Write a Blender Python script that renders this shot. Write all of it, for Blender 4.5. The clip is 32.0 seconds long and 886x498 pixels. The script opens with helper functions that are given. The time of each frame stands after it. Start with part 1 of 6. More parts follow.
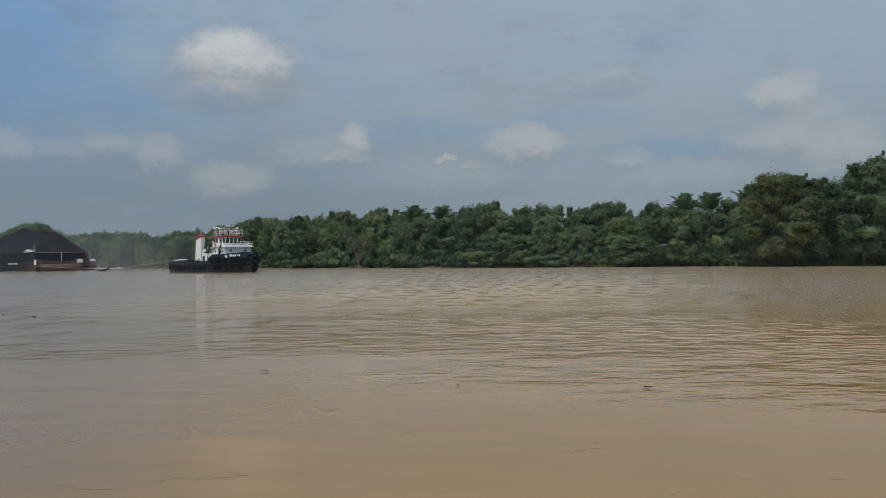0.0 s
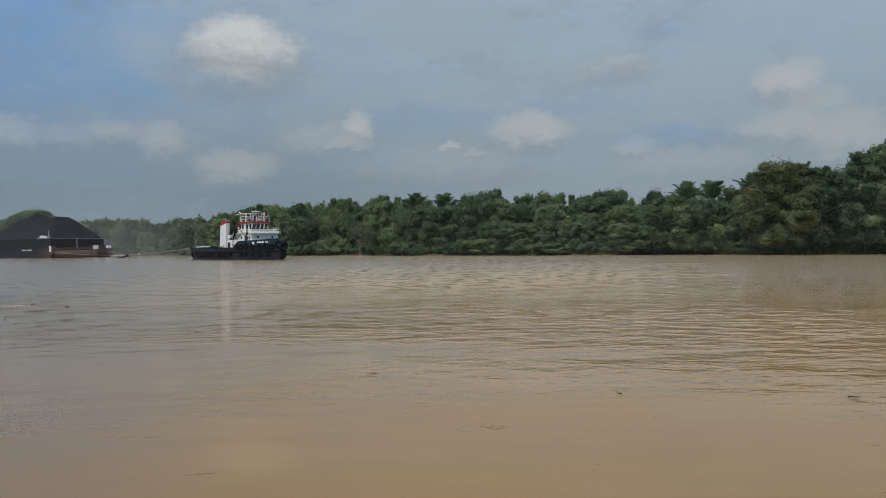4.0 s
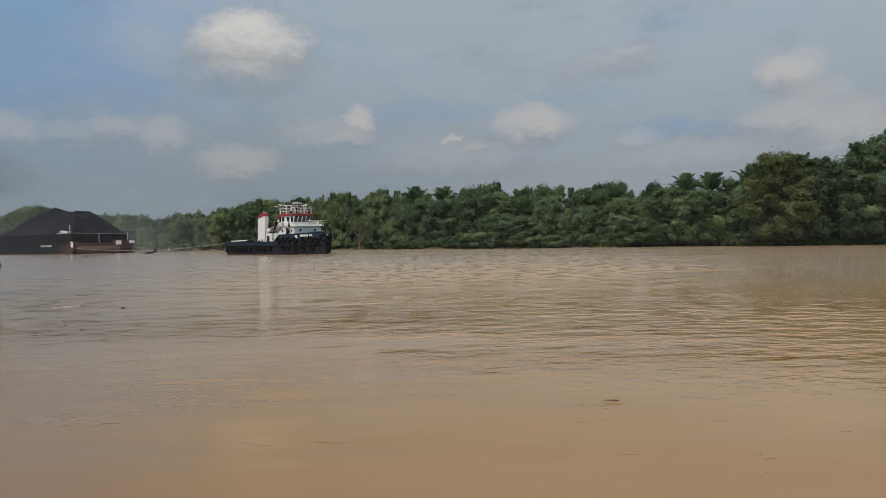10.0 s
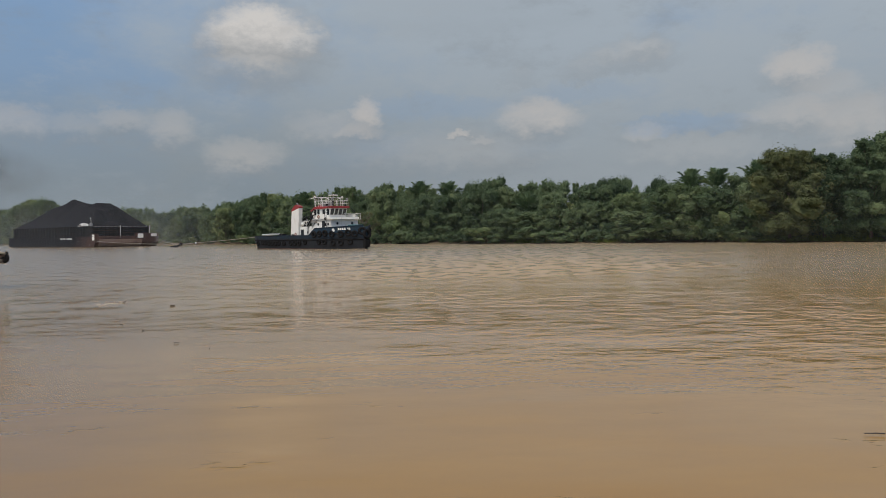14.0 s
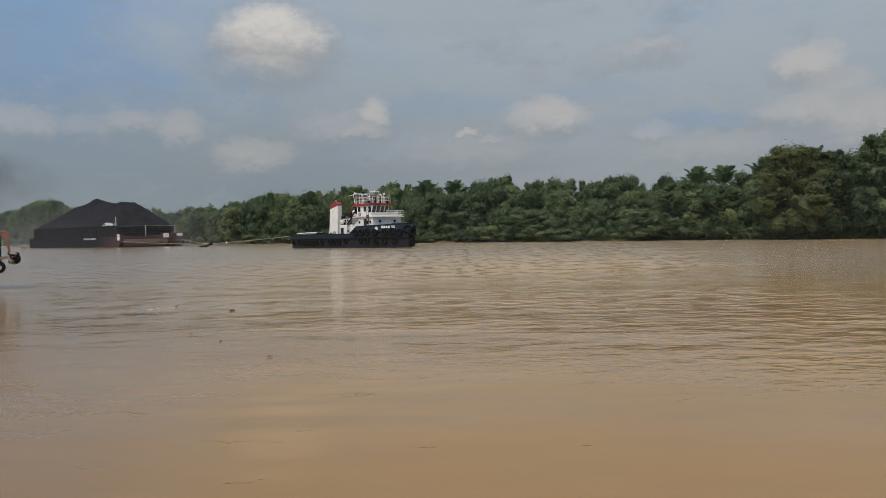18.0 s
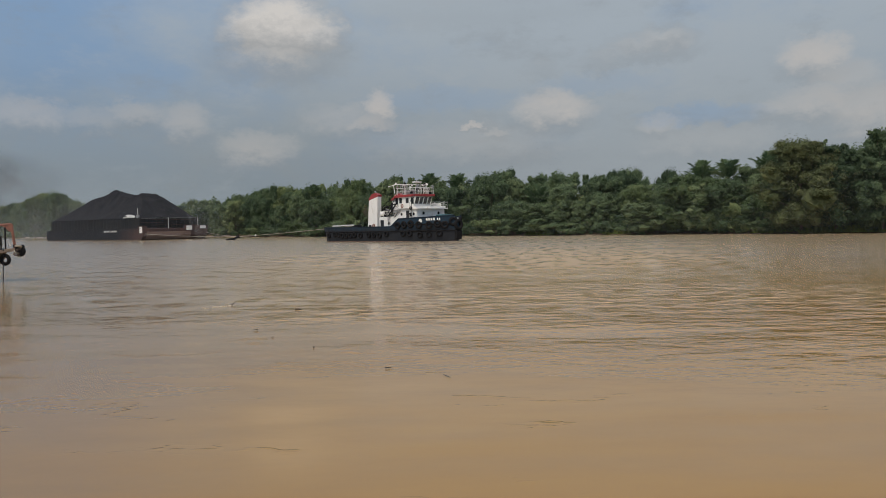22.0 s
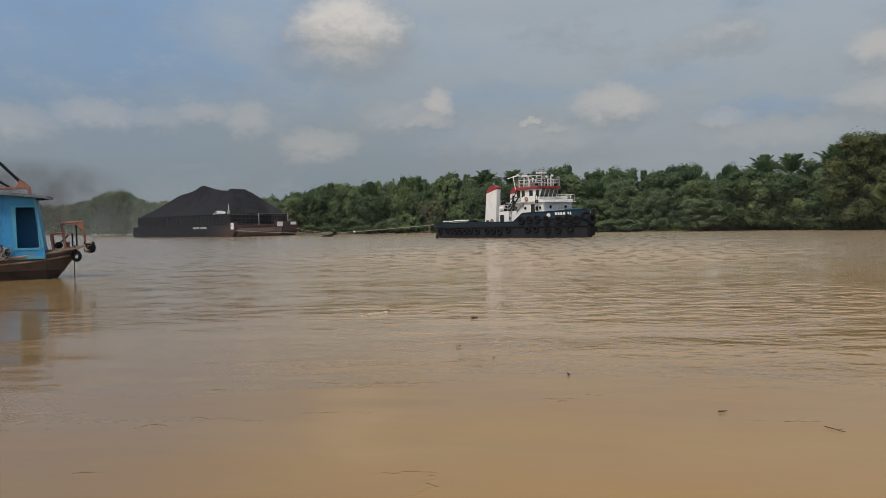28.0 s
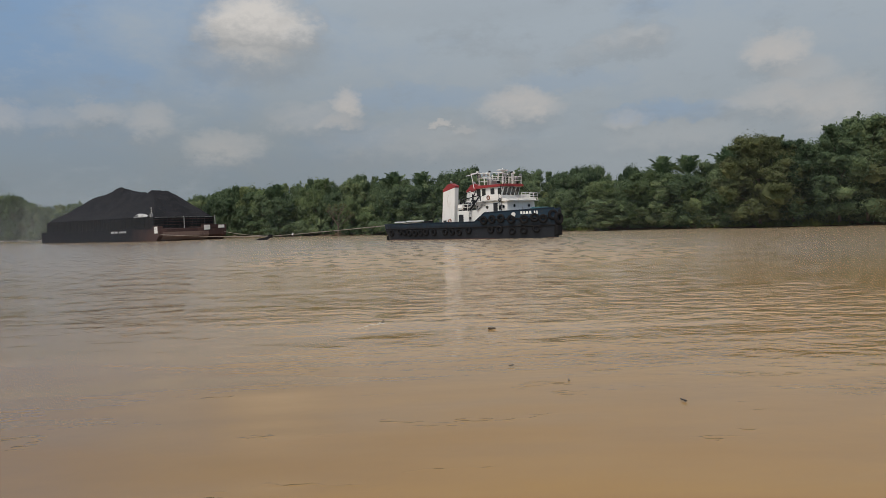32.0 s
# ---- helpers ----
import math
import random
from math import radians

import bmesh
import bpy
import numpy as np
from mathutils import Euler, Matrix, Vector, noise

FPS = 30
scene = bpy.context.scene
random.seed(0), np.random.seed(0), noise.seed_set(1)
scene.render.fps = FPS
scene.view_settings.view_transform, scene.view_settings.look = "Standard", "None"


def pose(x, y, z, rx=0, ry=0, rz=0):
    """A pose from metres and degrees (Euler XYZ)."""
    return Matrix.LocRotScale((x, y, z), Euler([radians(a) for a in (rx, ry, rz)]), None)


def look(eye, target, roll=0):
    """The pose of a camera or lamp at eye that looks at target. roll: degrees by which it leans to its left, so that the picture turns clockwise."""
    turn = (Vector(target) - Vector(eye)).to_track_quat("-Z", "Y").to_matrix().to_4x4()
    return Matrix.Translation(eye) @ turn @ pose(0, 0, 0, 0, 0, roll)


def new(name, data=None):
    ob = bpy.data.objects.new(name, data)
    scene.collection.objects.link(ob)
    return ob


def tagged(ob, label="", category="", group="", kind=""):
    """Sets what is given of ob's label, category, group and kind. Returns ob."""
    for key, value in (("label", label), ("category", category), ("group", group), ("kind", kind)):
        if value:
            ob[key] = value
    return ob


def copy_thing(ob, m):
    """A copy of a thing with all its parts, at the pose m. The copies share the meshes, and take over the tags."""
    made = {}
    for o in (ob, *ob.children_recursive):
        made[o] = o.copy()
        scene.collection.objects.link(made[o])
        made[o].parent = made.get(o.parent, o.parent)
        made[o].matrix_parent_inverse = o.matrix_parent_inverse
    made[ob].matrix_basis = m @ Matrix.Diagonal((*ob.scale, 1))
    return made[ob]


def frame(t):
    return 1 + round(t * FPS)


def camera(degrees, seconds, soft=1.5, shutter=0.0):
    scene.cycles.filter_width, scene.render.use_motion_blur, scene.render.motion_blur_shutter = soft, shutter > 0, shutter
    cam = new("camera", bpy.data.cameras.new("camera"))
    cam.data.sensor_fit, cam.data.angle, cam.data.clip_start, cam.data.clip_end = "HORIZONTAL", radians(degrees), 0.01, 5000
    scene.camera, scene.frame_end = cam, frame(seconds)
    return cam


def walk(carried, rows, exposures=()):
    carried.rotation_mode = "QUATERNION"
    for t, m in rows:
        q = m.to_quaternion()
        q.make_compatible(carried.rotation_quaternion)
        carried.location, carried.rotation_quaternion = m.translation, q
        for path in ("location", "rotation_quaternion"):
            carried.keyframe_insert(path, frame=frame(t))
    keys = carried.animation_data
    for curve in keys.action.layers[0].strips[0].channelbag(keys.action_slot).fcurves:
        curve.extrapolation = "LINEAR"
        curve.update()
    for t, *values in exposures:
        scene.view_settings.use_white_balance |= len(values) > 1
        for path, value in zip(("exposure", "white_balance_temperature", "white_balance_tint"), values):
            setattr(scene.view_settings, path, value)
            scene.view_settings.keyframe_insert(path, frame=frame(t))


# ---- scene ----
cam = camera(56.0, 32.0, soft=0.8)
EYE = (0.0, 0.0, 2.4)
# seconds and the turn about x, y and z; the camera keeps its place
TURNS = (
    (0, 90.54, 0.99, -0.19), (0.5, 90.44, 1.03, -0.19), (1, 90.29, 0.98, -0.12), (1.5, 90.15, 0.94, -0.09),
    (2, 90.02, 0.93, -0.09), (2.5, 89.92, 0.92, -0.10), (3, 89.86, 0.92, -0.09), (3.5, 89.77, 0.87, -0.10),
    (5.5, 89.56, 0.96, 0.05), (6, 89.51, 0.99, 0.22), (6.5, 89.43, 0.93, 0.23), (7, 89.34, 0.91, 0.26),
    (7.5, 89.33, 0.90, 0.17), (8, 89.33, 0.92, 0.08), (8.5, 89.28, 0.91, 0.04), (9, 89.30, 1.11, -0.04),
    (9.5, 89.27, 1.22, -0.08), (10, 89.24, 1.26, -0.11), (10.5, 89.25, 1.30, -0.15), (11, 89.22, 1.38, -0.20),
    (11.5, 89.14, 1.33, -0.19), (12, 89.13, 1.38, -0.16), (12.5, 89.05, 1.25, -0.11), (13, 88.91, 1.17, -0.02),
    (13.5, 88.91, 1.03, 0.08), (14, 88.90, 1.00, 0.19), (14.5, 88.86, 1.05, 0.27), (16.5, 88.82, 0.98, 0.61),
    (17, 88.82, 1.10, 0.59), (17.5, 88.84, 1.17, 0.63), (18, 88.82, 1.27, 0.64), (18.5, 88.75, 1.29, 0.68),
    (19, 88.77, 1.31, 0.62), (19.5, 88.75, 1.36, 0.64), (20, 88.67, 1.29, 0.68), (20.5, 88.63, 1.24, 0.63),
    (21, 88.48, 1.18, 0.69), (21.5, 88.43, 1.11, 0.82), (22, 88.38, 1.15, 0.86), (22.5, 88.33, 1.12, 1.13),
    (23, 88.19, 1.20, 1.65), (23.5, 88.27, 1.34, 2.33), (24, 88.17, 1.52, 3.01), (24.5, 88.26, 1.83, 3.84),
    (25, 88.14, 1.96, 4.07), (25.5, 88.26, 1.83, 4.95), (27.5, 88.17, 1.13, 4.66), (28, 88.23, 1.27, 4.68),
    (28.5, 88.31, 1.40, 4.53), (29, 88.28, 1.69, 4.13), (29.5, 88.26, 2.11, 2.16), (30, 88.10, 2.34, -0.35),
    (30.5, 88.12, 2.15, -0.79), (31, 88.14, 1.84, -0.99), (31.5, 88.21, 1.81, -1.23), (32, 88.19, 1.84, -1.58))
walk(cam, [(t, pose(*EYE, a, b, c)) for t, a, b, c in TURNS],
     exposures=((0, -0.10, 6060, 6), (3.5, -0.07, 6080, 5), (6, 0.0, 6400, 9), (10, 0.0, 6580, 10), (20, 0.0, 6700, 10), (32, 0.0, 6720, 10)))


# ---- light ----
world = bpy.data.worlds.new("sky")
scene.world = world
world.use_nodes = True
wn = world.node_tree
sky = wn.nodes.new("ShaderNodeTexSky")
sky.sky_type, sky.sun_disc = "NISHITA", False
sky.sun_elevation, sky.sun_rotation = radians(55), radians(205)
sky.dust_density, sky.air_density = 2.0, 1.0
wn.links.new(sky.outputs[0], wn.nodes["Background"].inputs[0])
wn.nodes["Background"].inputs[1].default_value = 0.13

sun = new("sun", bpy.data.lights.new("sun", "SUN"))
sun.data.energy, sun.data.angle, sun.data.color = 1.95, radians(12.0), (1.0, 0.92, 0.80)
sun.matrix_basis = look((0, 0, 0), (0.24, 0.52, -0.82))


# ---- materials ----
def nodes_of(name):
    m = bpy.data.materials.new(name)
    m.use_nodes = True
    t = m.node_tree
    return m, t, t.nodes["Principled BSDF"]


def math_node(t, op, a, b=None, clamp=False):
    n = t.nodes.new("ShaderNodeMath")
    n.operation, n.use_clamp = op, clamp
    for i, v in enumerate((a, b)):
        if v is None:
            continue
        if isinstance(v, (int, float)):
            n.inputs[i].default_value = v
        else:
            t.links.new(v, n.inputs[i])
    return n.outputs[0]


def noise_node(t, vector, scale, detail=4.0, rough=0.55):
    n = t.nodes.new("ShaderNodeTexNoise")
    n.inputs["Scale"].default_value, n.inputs["Detail"].default_value, n.inputs["Roughness"].default_value = scale, detail, rough
    t.links.new(vector, n.inputs["Vector"])
    return n.outputs["Fac"]


def ramp_node(t, fac, stops):
    n = t.nodes.new("ShaderNodeValToRGB")
    while len(n.color_ramp.elements) < len(stops):
        n.color_ramp.elements.new(0.5)
    for e, (p, c) in zip(n.color_ramp.elements, stops):
        e.position, e.color = p, (*c, 1)
    t.links.new(fac, n.inputs[0])
    return n.outputs[0]


def mix_colour(t, fac, a, b, blend="MIX"):
    n = t.nodes.new("ShaderNodeMix")
    n.data_type, n.blend_type = "RGBA", blend
    for key, v in ((0, fac), (6, a), (7, b)):
        if isinstance(v, (int, float)):
            n.inputs[key].default_value = v
        elif isinstance(v, tuple):
            n.inputs[key].default_value = (*v, 1)
        else:
            t.links.new(v, n.inputs[key])
    return n.outputs[2]


def smooth(t, v, lo, hi):
    n = t.nodes.new("ShaderNodeMapRange")
    n.interpolation_type = "SMOOTHSTEP"
    n.inputs[1].default_value, n.inputs[2].default_value = lo, hi
    t.links.new(v, n.inputs[0])
    return n.outputs[0]


def bump(t, bsdf, height, distance, strength=1.0):
    n = t.nodes.new("ShaderNodeBump")
    n.inputs["Distance"].default_value, n.inputs["Strength"].default_value = distance, strength
    t.links.new(height, n.inputs["Height"])
    t.links.new(n.outputs[0], bsdf.inputs["Normal"])


def worn(name, base, stain, rough=0.55, metal=0.0, grain=6.0, patch=0.5, amount=0.5, relief=0.004, streak=1.0, gloss=0.5):
    """Paint, rubber, rust or wood: patches of stain at one scale, grain and relief at another."""
    m, t, p = nodes_of(name)
    tex = t.nodes.new("ShaderNodeTexCoord").outputs["Object"]
    mp = t.nodes.new("ShaderNodeMapping")
    mp.inputs["Scale"].default_value = (1, 1, 1 / streak)
    t.links.new(tex, mp.inputs[0])
    big = noise_node(t, mp.outputs[0], patch, 5, 0.65)
    fine = noise_node(t, mp.outputs[0], grain, 4, 0.6)
    f = smooth(t, math_node(t, "ADD", math_node(t, "MULTIPLY", big, 0.7), math_node(t, "MULTIPLY", fine, 0.3)), 0.62 - 0.3 * amount, 0.72 - 0.1 * amount)
    col = mix_colour(t, f, base, stain)
    col = mix_colour(t, math_node(t, "MULTIPLY", fine, 0.35), col, tuple(c * 0.6 for c in base), "MIX")
    t.links.new(col, p.inputs["Base Color"])
    p.inputs["Metallic"].default_value, p.inputs["Specular IOR Level"].default_value = metal, gloss
    t.links.new(math_node(t, "ADD", rough - 0.12, math_node(t, "MULTIPLY", big, 0.24)), p.inputs["Roughness"])
    bump(t, p, fine, relief)
    return m


WHITE = worn("white_paint", (0.80, 0.79, 0.75), (0.42, 0.34, 0.25), 0.45, amount=0.18, streak=4)
RED = worn("red_paint", (0.30, 0.034, 0.034), (0.16, 0.04, 0.035), 0.45, amount=0.3)
NAVY = worn("navy_hull_paint", (0.013, 0.024, 0.037), (0.030, 0.032, 0.036), 0.6, amount=0.3, patch=0.35, streak=3, gloss=0.2)
BOOT = worn("antifouling_red", (0.07, 0.03, 0.025), (0.06, 0.05, 0.04), 0.7, amount=0.5)
RUBBER = worn("black_rubber", (0.014, 0.014, 0.015), (0.026, 0.024, 0.023), 0.9, amount=0.3, gloss=0.15)
DECK = worn("deck_grey_green", (0.07, 0.10, 0.09), (0.14, 0.09, 0.06), 0.75, amount=0.5)
TEAL = worn("teal_tarpaulin", (0.03, 0.11, 0.12), (0.04, 0.10, 0.11), 0.6, amount=0.4)
STEEL = worn("grey_steel", (0.30, 0.30, 0.29), (0.20, 0.13, 0.09), 0.45, 0.3, amount=0.4)
DARK = worn("dark_opening", (0.012, 0.013, 0.015), (0.02, 0.02, 0.02), 0.6)
RUST = worn("rusty_hull_plate", (0.066, 0.040, 0.036), (0.125, 0.066, 0.054), 0.85, amount=0.42, patch=0.4, grain=3, relief=0.01, streak=2.5, gloss=0.15)
RUSTL = worn("faded_rust_plate", (0.19, 0.125, 0.10), (0.10, 0.055, 0.042), 0.8, amount=0.5, patch=0.3)
SIDEB = worn("sooty_side_boards", (0.016, 0.017, 0.019), (0.034, 0.029, 0.028), 0.9, amount=0.4, patch=0.4, gloss=0.15)
ORANGE = worn("orange_primer", (0.30, 0.125, 0.082), (0.12, 0.06, 0.042), 0.65, amount=0.6, patch=2.0, grain=14, relief=0.002)
BLUE = worn("bright_blue_paint", (0.030, 0.265, 0.54), (0.02, 0.16, 0.36), 0.5, amount=0.3, patch=1.0, grain=9, relief=0.003, streak=5)
BLUEL = worn("pale_blue_trim", (0.07, 0.32, 0.46), (0.04, 0.17, 0.27), 0.5, amount=0.3, patch=1.5, grain=9, relief=0.002)
WOODH = worn("weathered_brown_hull", (0.088, 0.056, 0.045), (0.035, 0.024, 0.021), 0.6, amount=0.55, patch=0.9, grain=7, relief=0.004, streak=0.3)
PLANK = worn("grey_brown_plank", (0.25, 0.185, 0.135), (0.09, 0.06, 0.045), 0.75, amount=0.5, patch=1.2, grain=10, relief=0.004)
TIN = worn("dull_roof_sheet", (0.20, 0.23, 0.27), (0.10, 0.09, 0.09), 0.5, 0.4, amount=0.5, patch=0.8, grain=6)
GRIMY = worn("grimy_white_paint", (0.50, 0.50, 0.48), (0.10, 0.09, 0.085), 0.6, amount=0.5, patch=0.9, grain=5)
MUDP = worn("pale_dried_mud", (0.42, 0.37, 0.31), (0.26, 0.21, 0.16), 0.85, amount=0.4, patch=0.3, grain=2, relief=0.02)
ROPE = worn("grey_rope", (0.34, 0.30, 0.24), (0.18, 0.15, 0.11), 0.9, amount=0.4, patch=3, grain=30, relief=0.002)
BARK = worn("grey_brown_bark", (0.15, 0.115, 0.085), (0.07, 0.055, 0.04), 0.9, amount=0.5, patch=0.8, grain=7, relief=0.02)
DRIFT = worn("wet_driftwood", (0.045, 0.032, 0.022), (0.09, 0.065, 0.04), 0.45, amount=0.4, patch=4, grain=20)
DARK_PLANKS = worn("dark_planks", (0.040, 0.027, 0.021), (0.016, 0.013, 0.012), 0.65, amount=0.6, patch=1.2, grain=8, relief=0.004, streak=0.4, gloss=0.3)
FOAM = worn("dirty_foam", (0.50, 0.44, 0.34), (0.36, 0.28, 0.19), 0.8, amount=0.4, patch=8, grain=30)


def glass_material():
    m, t, p = nodes_of("tinted_window_glass")
    p.inputs["Base Color"].default_value = (0.012, 0.016, 0.018, 1)
    p.inputs["Roughness"].default_value = 0.06
    return m


GLASS = glass_material()


def dark_aft_hull():
    """Rusty plate that turns black towards the stern, in runs and patches."""
    m = RUST.copy()
    m.name = "sooty_rusty_hull"
    t = m.node_tree
    p = t.nodes["Principled BSDF"]
    tex = t.nodes.new("ShaderNodeTexCoord").outputs["Object"]
    mp = t.nodes.new("ShaderNodeMapping")
    mp.inputs["Scale"].default_value = (1, 1, 0.25)
    t.links.new(tex, mp.inputs[0])
    sep = t.nodes.new("ShaderNodeSeparateXYZ")
    t.links.new(tex, sep.inputs[0])
    run = noise_node(t, mp.outputs[0], 0.45, 5, 0.65)
    f = smooth(t, math_node(t, "ADD", sep.outputs[0], math_node(t, "MULTIPLY", run, 34.0)), 16.0, -2.0)
    col = mix_colour(t, math_node(t, "MULTIPLY", f, 0.96), p.inputs["Base Color"].links[0].from_socket, (0.012, 0.014, 0.018))
    t.links.new(col, p.inputs["Base Color"])
    return m


DARK_AFT = dark_aft_hull()


def scuffed_hull():
    """Navy topsides, black below an uneven edge, with grey scrapes and runs of rust."""
    m = NAVY.copy()
    m.name = "scuffed_navy_hull"
    t = m.node_tree
    p = t.nodes["Principled BSDF"]
    tex = t.nodes.new("ShaderNodeTexCoord").outputs["Object"]
    sep = t.nodes.new("ShaderNodeSeparateXYZ")
    t.links.new(tex, sep.inputs[0])
    mp = t.nodes.new("ShaderNodeMapping")
    mp.inputs["Scale"].default_value = (1, 1, 0.3)
    t.links.new(tex, mp.inputs[0])
    run = noise_node(t, mp.outputs[0], 1.1, 5, 0.65)
    edge = math_node(t, "ADD", sep.outputs[2], math_node(t, "MULTIPLY", math_node(t, "SUBTRACT", run, 0.5), 1.8))
    col = mix_colour(t, smooth(t, edge, 2.7, 1.5), (0.020, 0.040, 0.062), (0.020, 0.023, 0.028))
    scrape = smooth(t, noise_node(t, tex, 2.4, 6, 0.7), 0.58, 0.70)
    col = mix_colour(t, math_node(t, "MULTIPLY", scrape, 0.6), col, (0.045, 0.047, 0.050))
    rust = smooth(t, noise_node(t, mp.outputs[0], 2.1, 5, 0.7), 0.62, 0.74)
    col = mix_colour(t, math_node(t, "MULTIPLY", rust, 0.55), col, (0.06, 0.034, 0.022))
    t.links.new(col, p.inputs["Base Color"])
    return m


HULL = scuffed_hull()


def coal_material():
    m, t, p = nodes_of("coal")
    tex = t.nodes.new("ShaderNodeTexCoord").outputs["Object"]
    big, fine = noise_node(t, tex, 0.35, 4), noise_node(t, tex, 2.2, 6, 0.7)
    t.links.new(ramp_node(t, math_node(t, "MULTIPLY", big, fine), [(0.1, (0.010, 0.010, 0.012)), (0.45, (0.030, 0.030, 0.033))]), p.inputs["Base Color"])
    p.inputs["Roughness"].default_value, p.inputs["Specular IOR Level"].default_value = 0.85, 0.12
    bump(t, p, fine, 0.25)
    return m


COAL = coal_material()


def leaf_material(name, dark, mid, light, rough=0.65):
    m, t, p = nodes_of(name)
    geo = t.nodes.new("ShaderNodeNewGeometry").outputs["Random Per Island"]
    info = t.nodes.new("ShaderNodeObjectInfo").outputs["Random"]
    tex = t.nodes.new("ShaderNodeTexCoord").outputs["Object"]
    clump = noise_node(t, tex, 0.45, 2)
    v = math_node(t, "ADD", math_node(t, "MULTIPLY", geo, 0.24), math_node(t, "ADD", math_node(t, "MULTIPLY", clump, 0.85), 0.02))
    col = ramp_node(t, v, [(0.2, dark), (0.55, mid), (0.95, light)])
    hsv = t.nodes.new("ShaderNodeHueSaturation")
    t.links.new(col, hsv.inputs["Color"])
    t.links.new(math_node(t, "SUBTRACT", 0.522, math_node(t, "MULTIPLY", info, 0.050)), hsv.inputs["Hue"])
    t.links.new(math_node(t, "ADD", 0.67, math_node(t, "MULTIPLY", info, 1.05)), hsv.inputs["Value"])
    t.links.new(hsv.outputs[0], p.inputs["Base Color"])
    p.inputs["Roughness"].default_value, p.inputs["Specular IOR Level"].default_value = rough, 0.25
    tr = t.nodes.new("ShaderNodeBsdfTranslucent")
    t.links.new(hsv.outputs[0], tr.inputs[0])
    mx = t.nodes.new("ShaderNodeMixShader")
    mx.inputs[0].default_value = 0.38
    t.links.new(p.outputs[0], mx.inputs[1])
    t.links.new(tr.outputs[0], mx.inputs[2])
    t.links.new(mx.outputs[0], t.nodes["Material Output"].inputs[0])
    return m


LEAF = leaf_material("broad_leaves", (0.044, 0.068, 0.036), (0.078, 0.119, 0.058), (0.146, 0.194, 0.090))
LEAFY = leaf_material("yellow_green_leaves", (0.052, 0.078, 0.034), (0.092, 0.133, 0.055), (0.158, 0.202, 0.088))
LEAFB = leaf_material("brownish_leaves", (0.050, 0.066, 0.030), (0.095, 0.114, 0.049), (0.168, 0.180, 0.076))
FROND = leaf_material("palm_leaflets", (0.050, 0.084, 0.042), (0.088, 0.138, 0.064), (0.14, 0.20, 0.095), 0.45)
GRASSM = leaf_material("bank_grass", (0.05, 0.075, 0.018), (0.11, 0.15, 0.035), (0.20, 0.22, 0.07))


def earth_material():
    m, t, p = nodes_of("muddy_bank")
    tex = t.nodes.new("ShaderNodeTexCoord").outputs["Object"]
    a, b = noise_node(t, tex, 0.2, 5), noise_node(t, tex, 2.5, 5)
    t.links.new(ramp_node(t, math_node(t, "MULTIPLY", math_node(t, "ADD", a, b), 0.5), [(0.3, (0.035, 0.045, 0.018)), (0.55, (0.13, 0.09, 0.05)), (0.75, (0.20, 0.14, 0.08))]), p.inputs["Base Color"])
    p.inputs["Roughness"].default_value = 0.9
    bump(t, p, b, 0.1)
    return m


EARTH = earth_material()


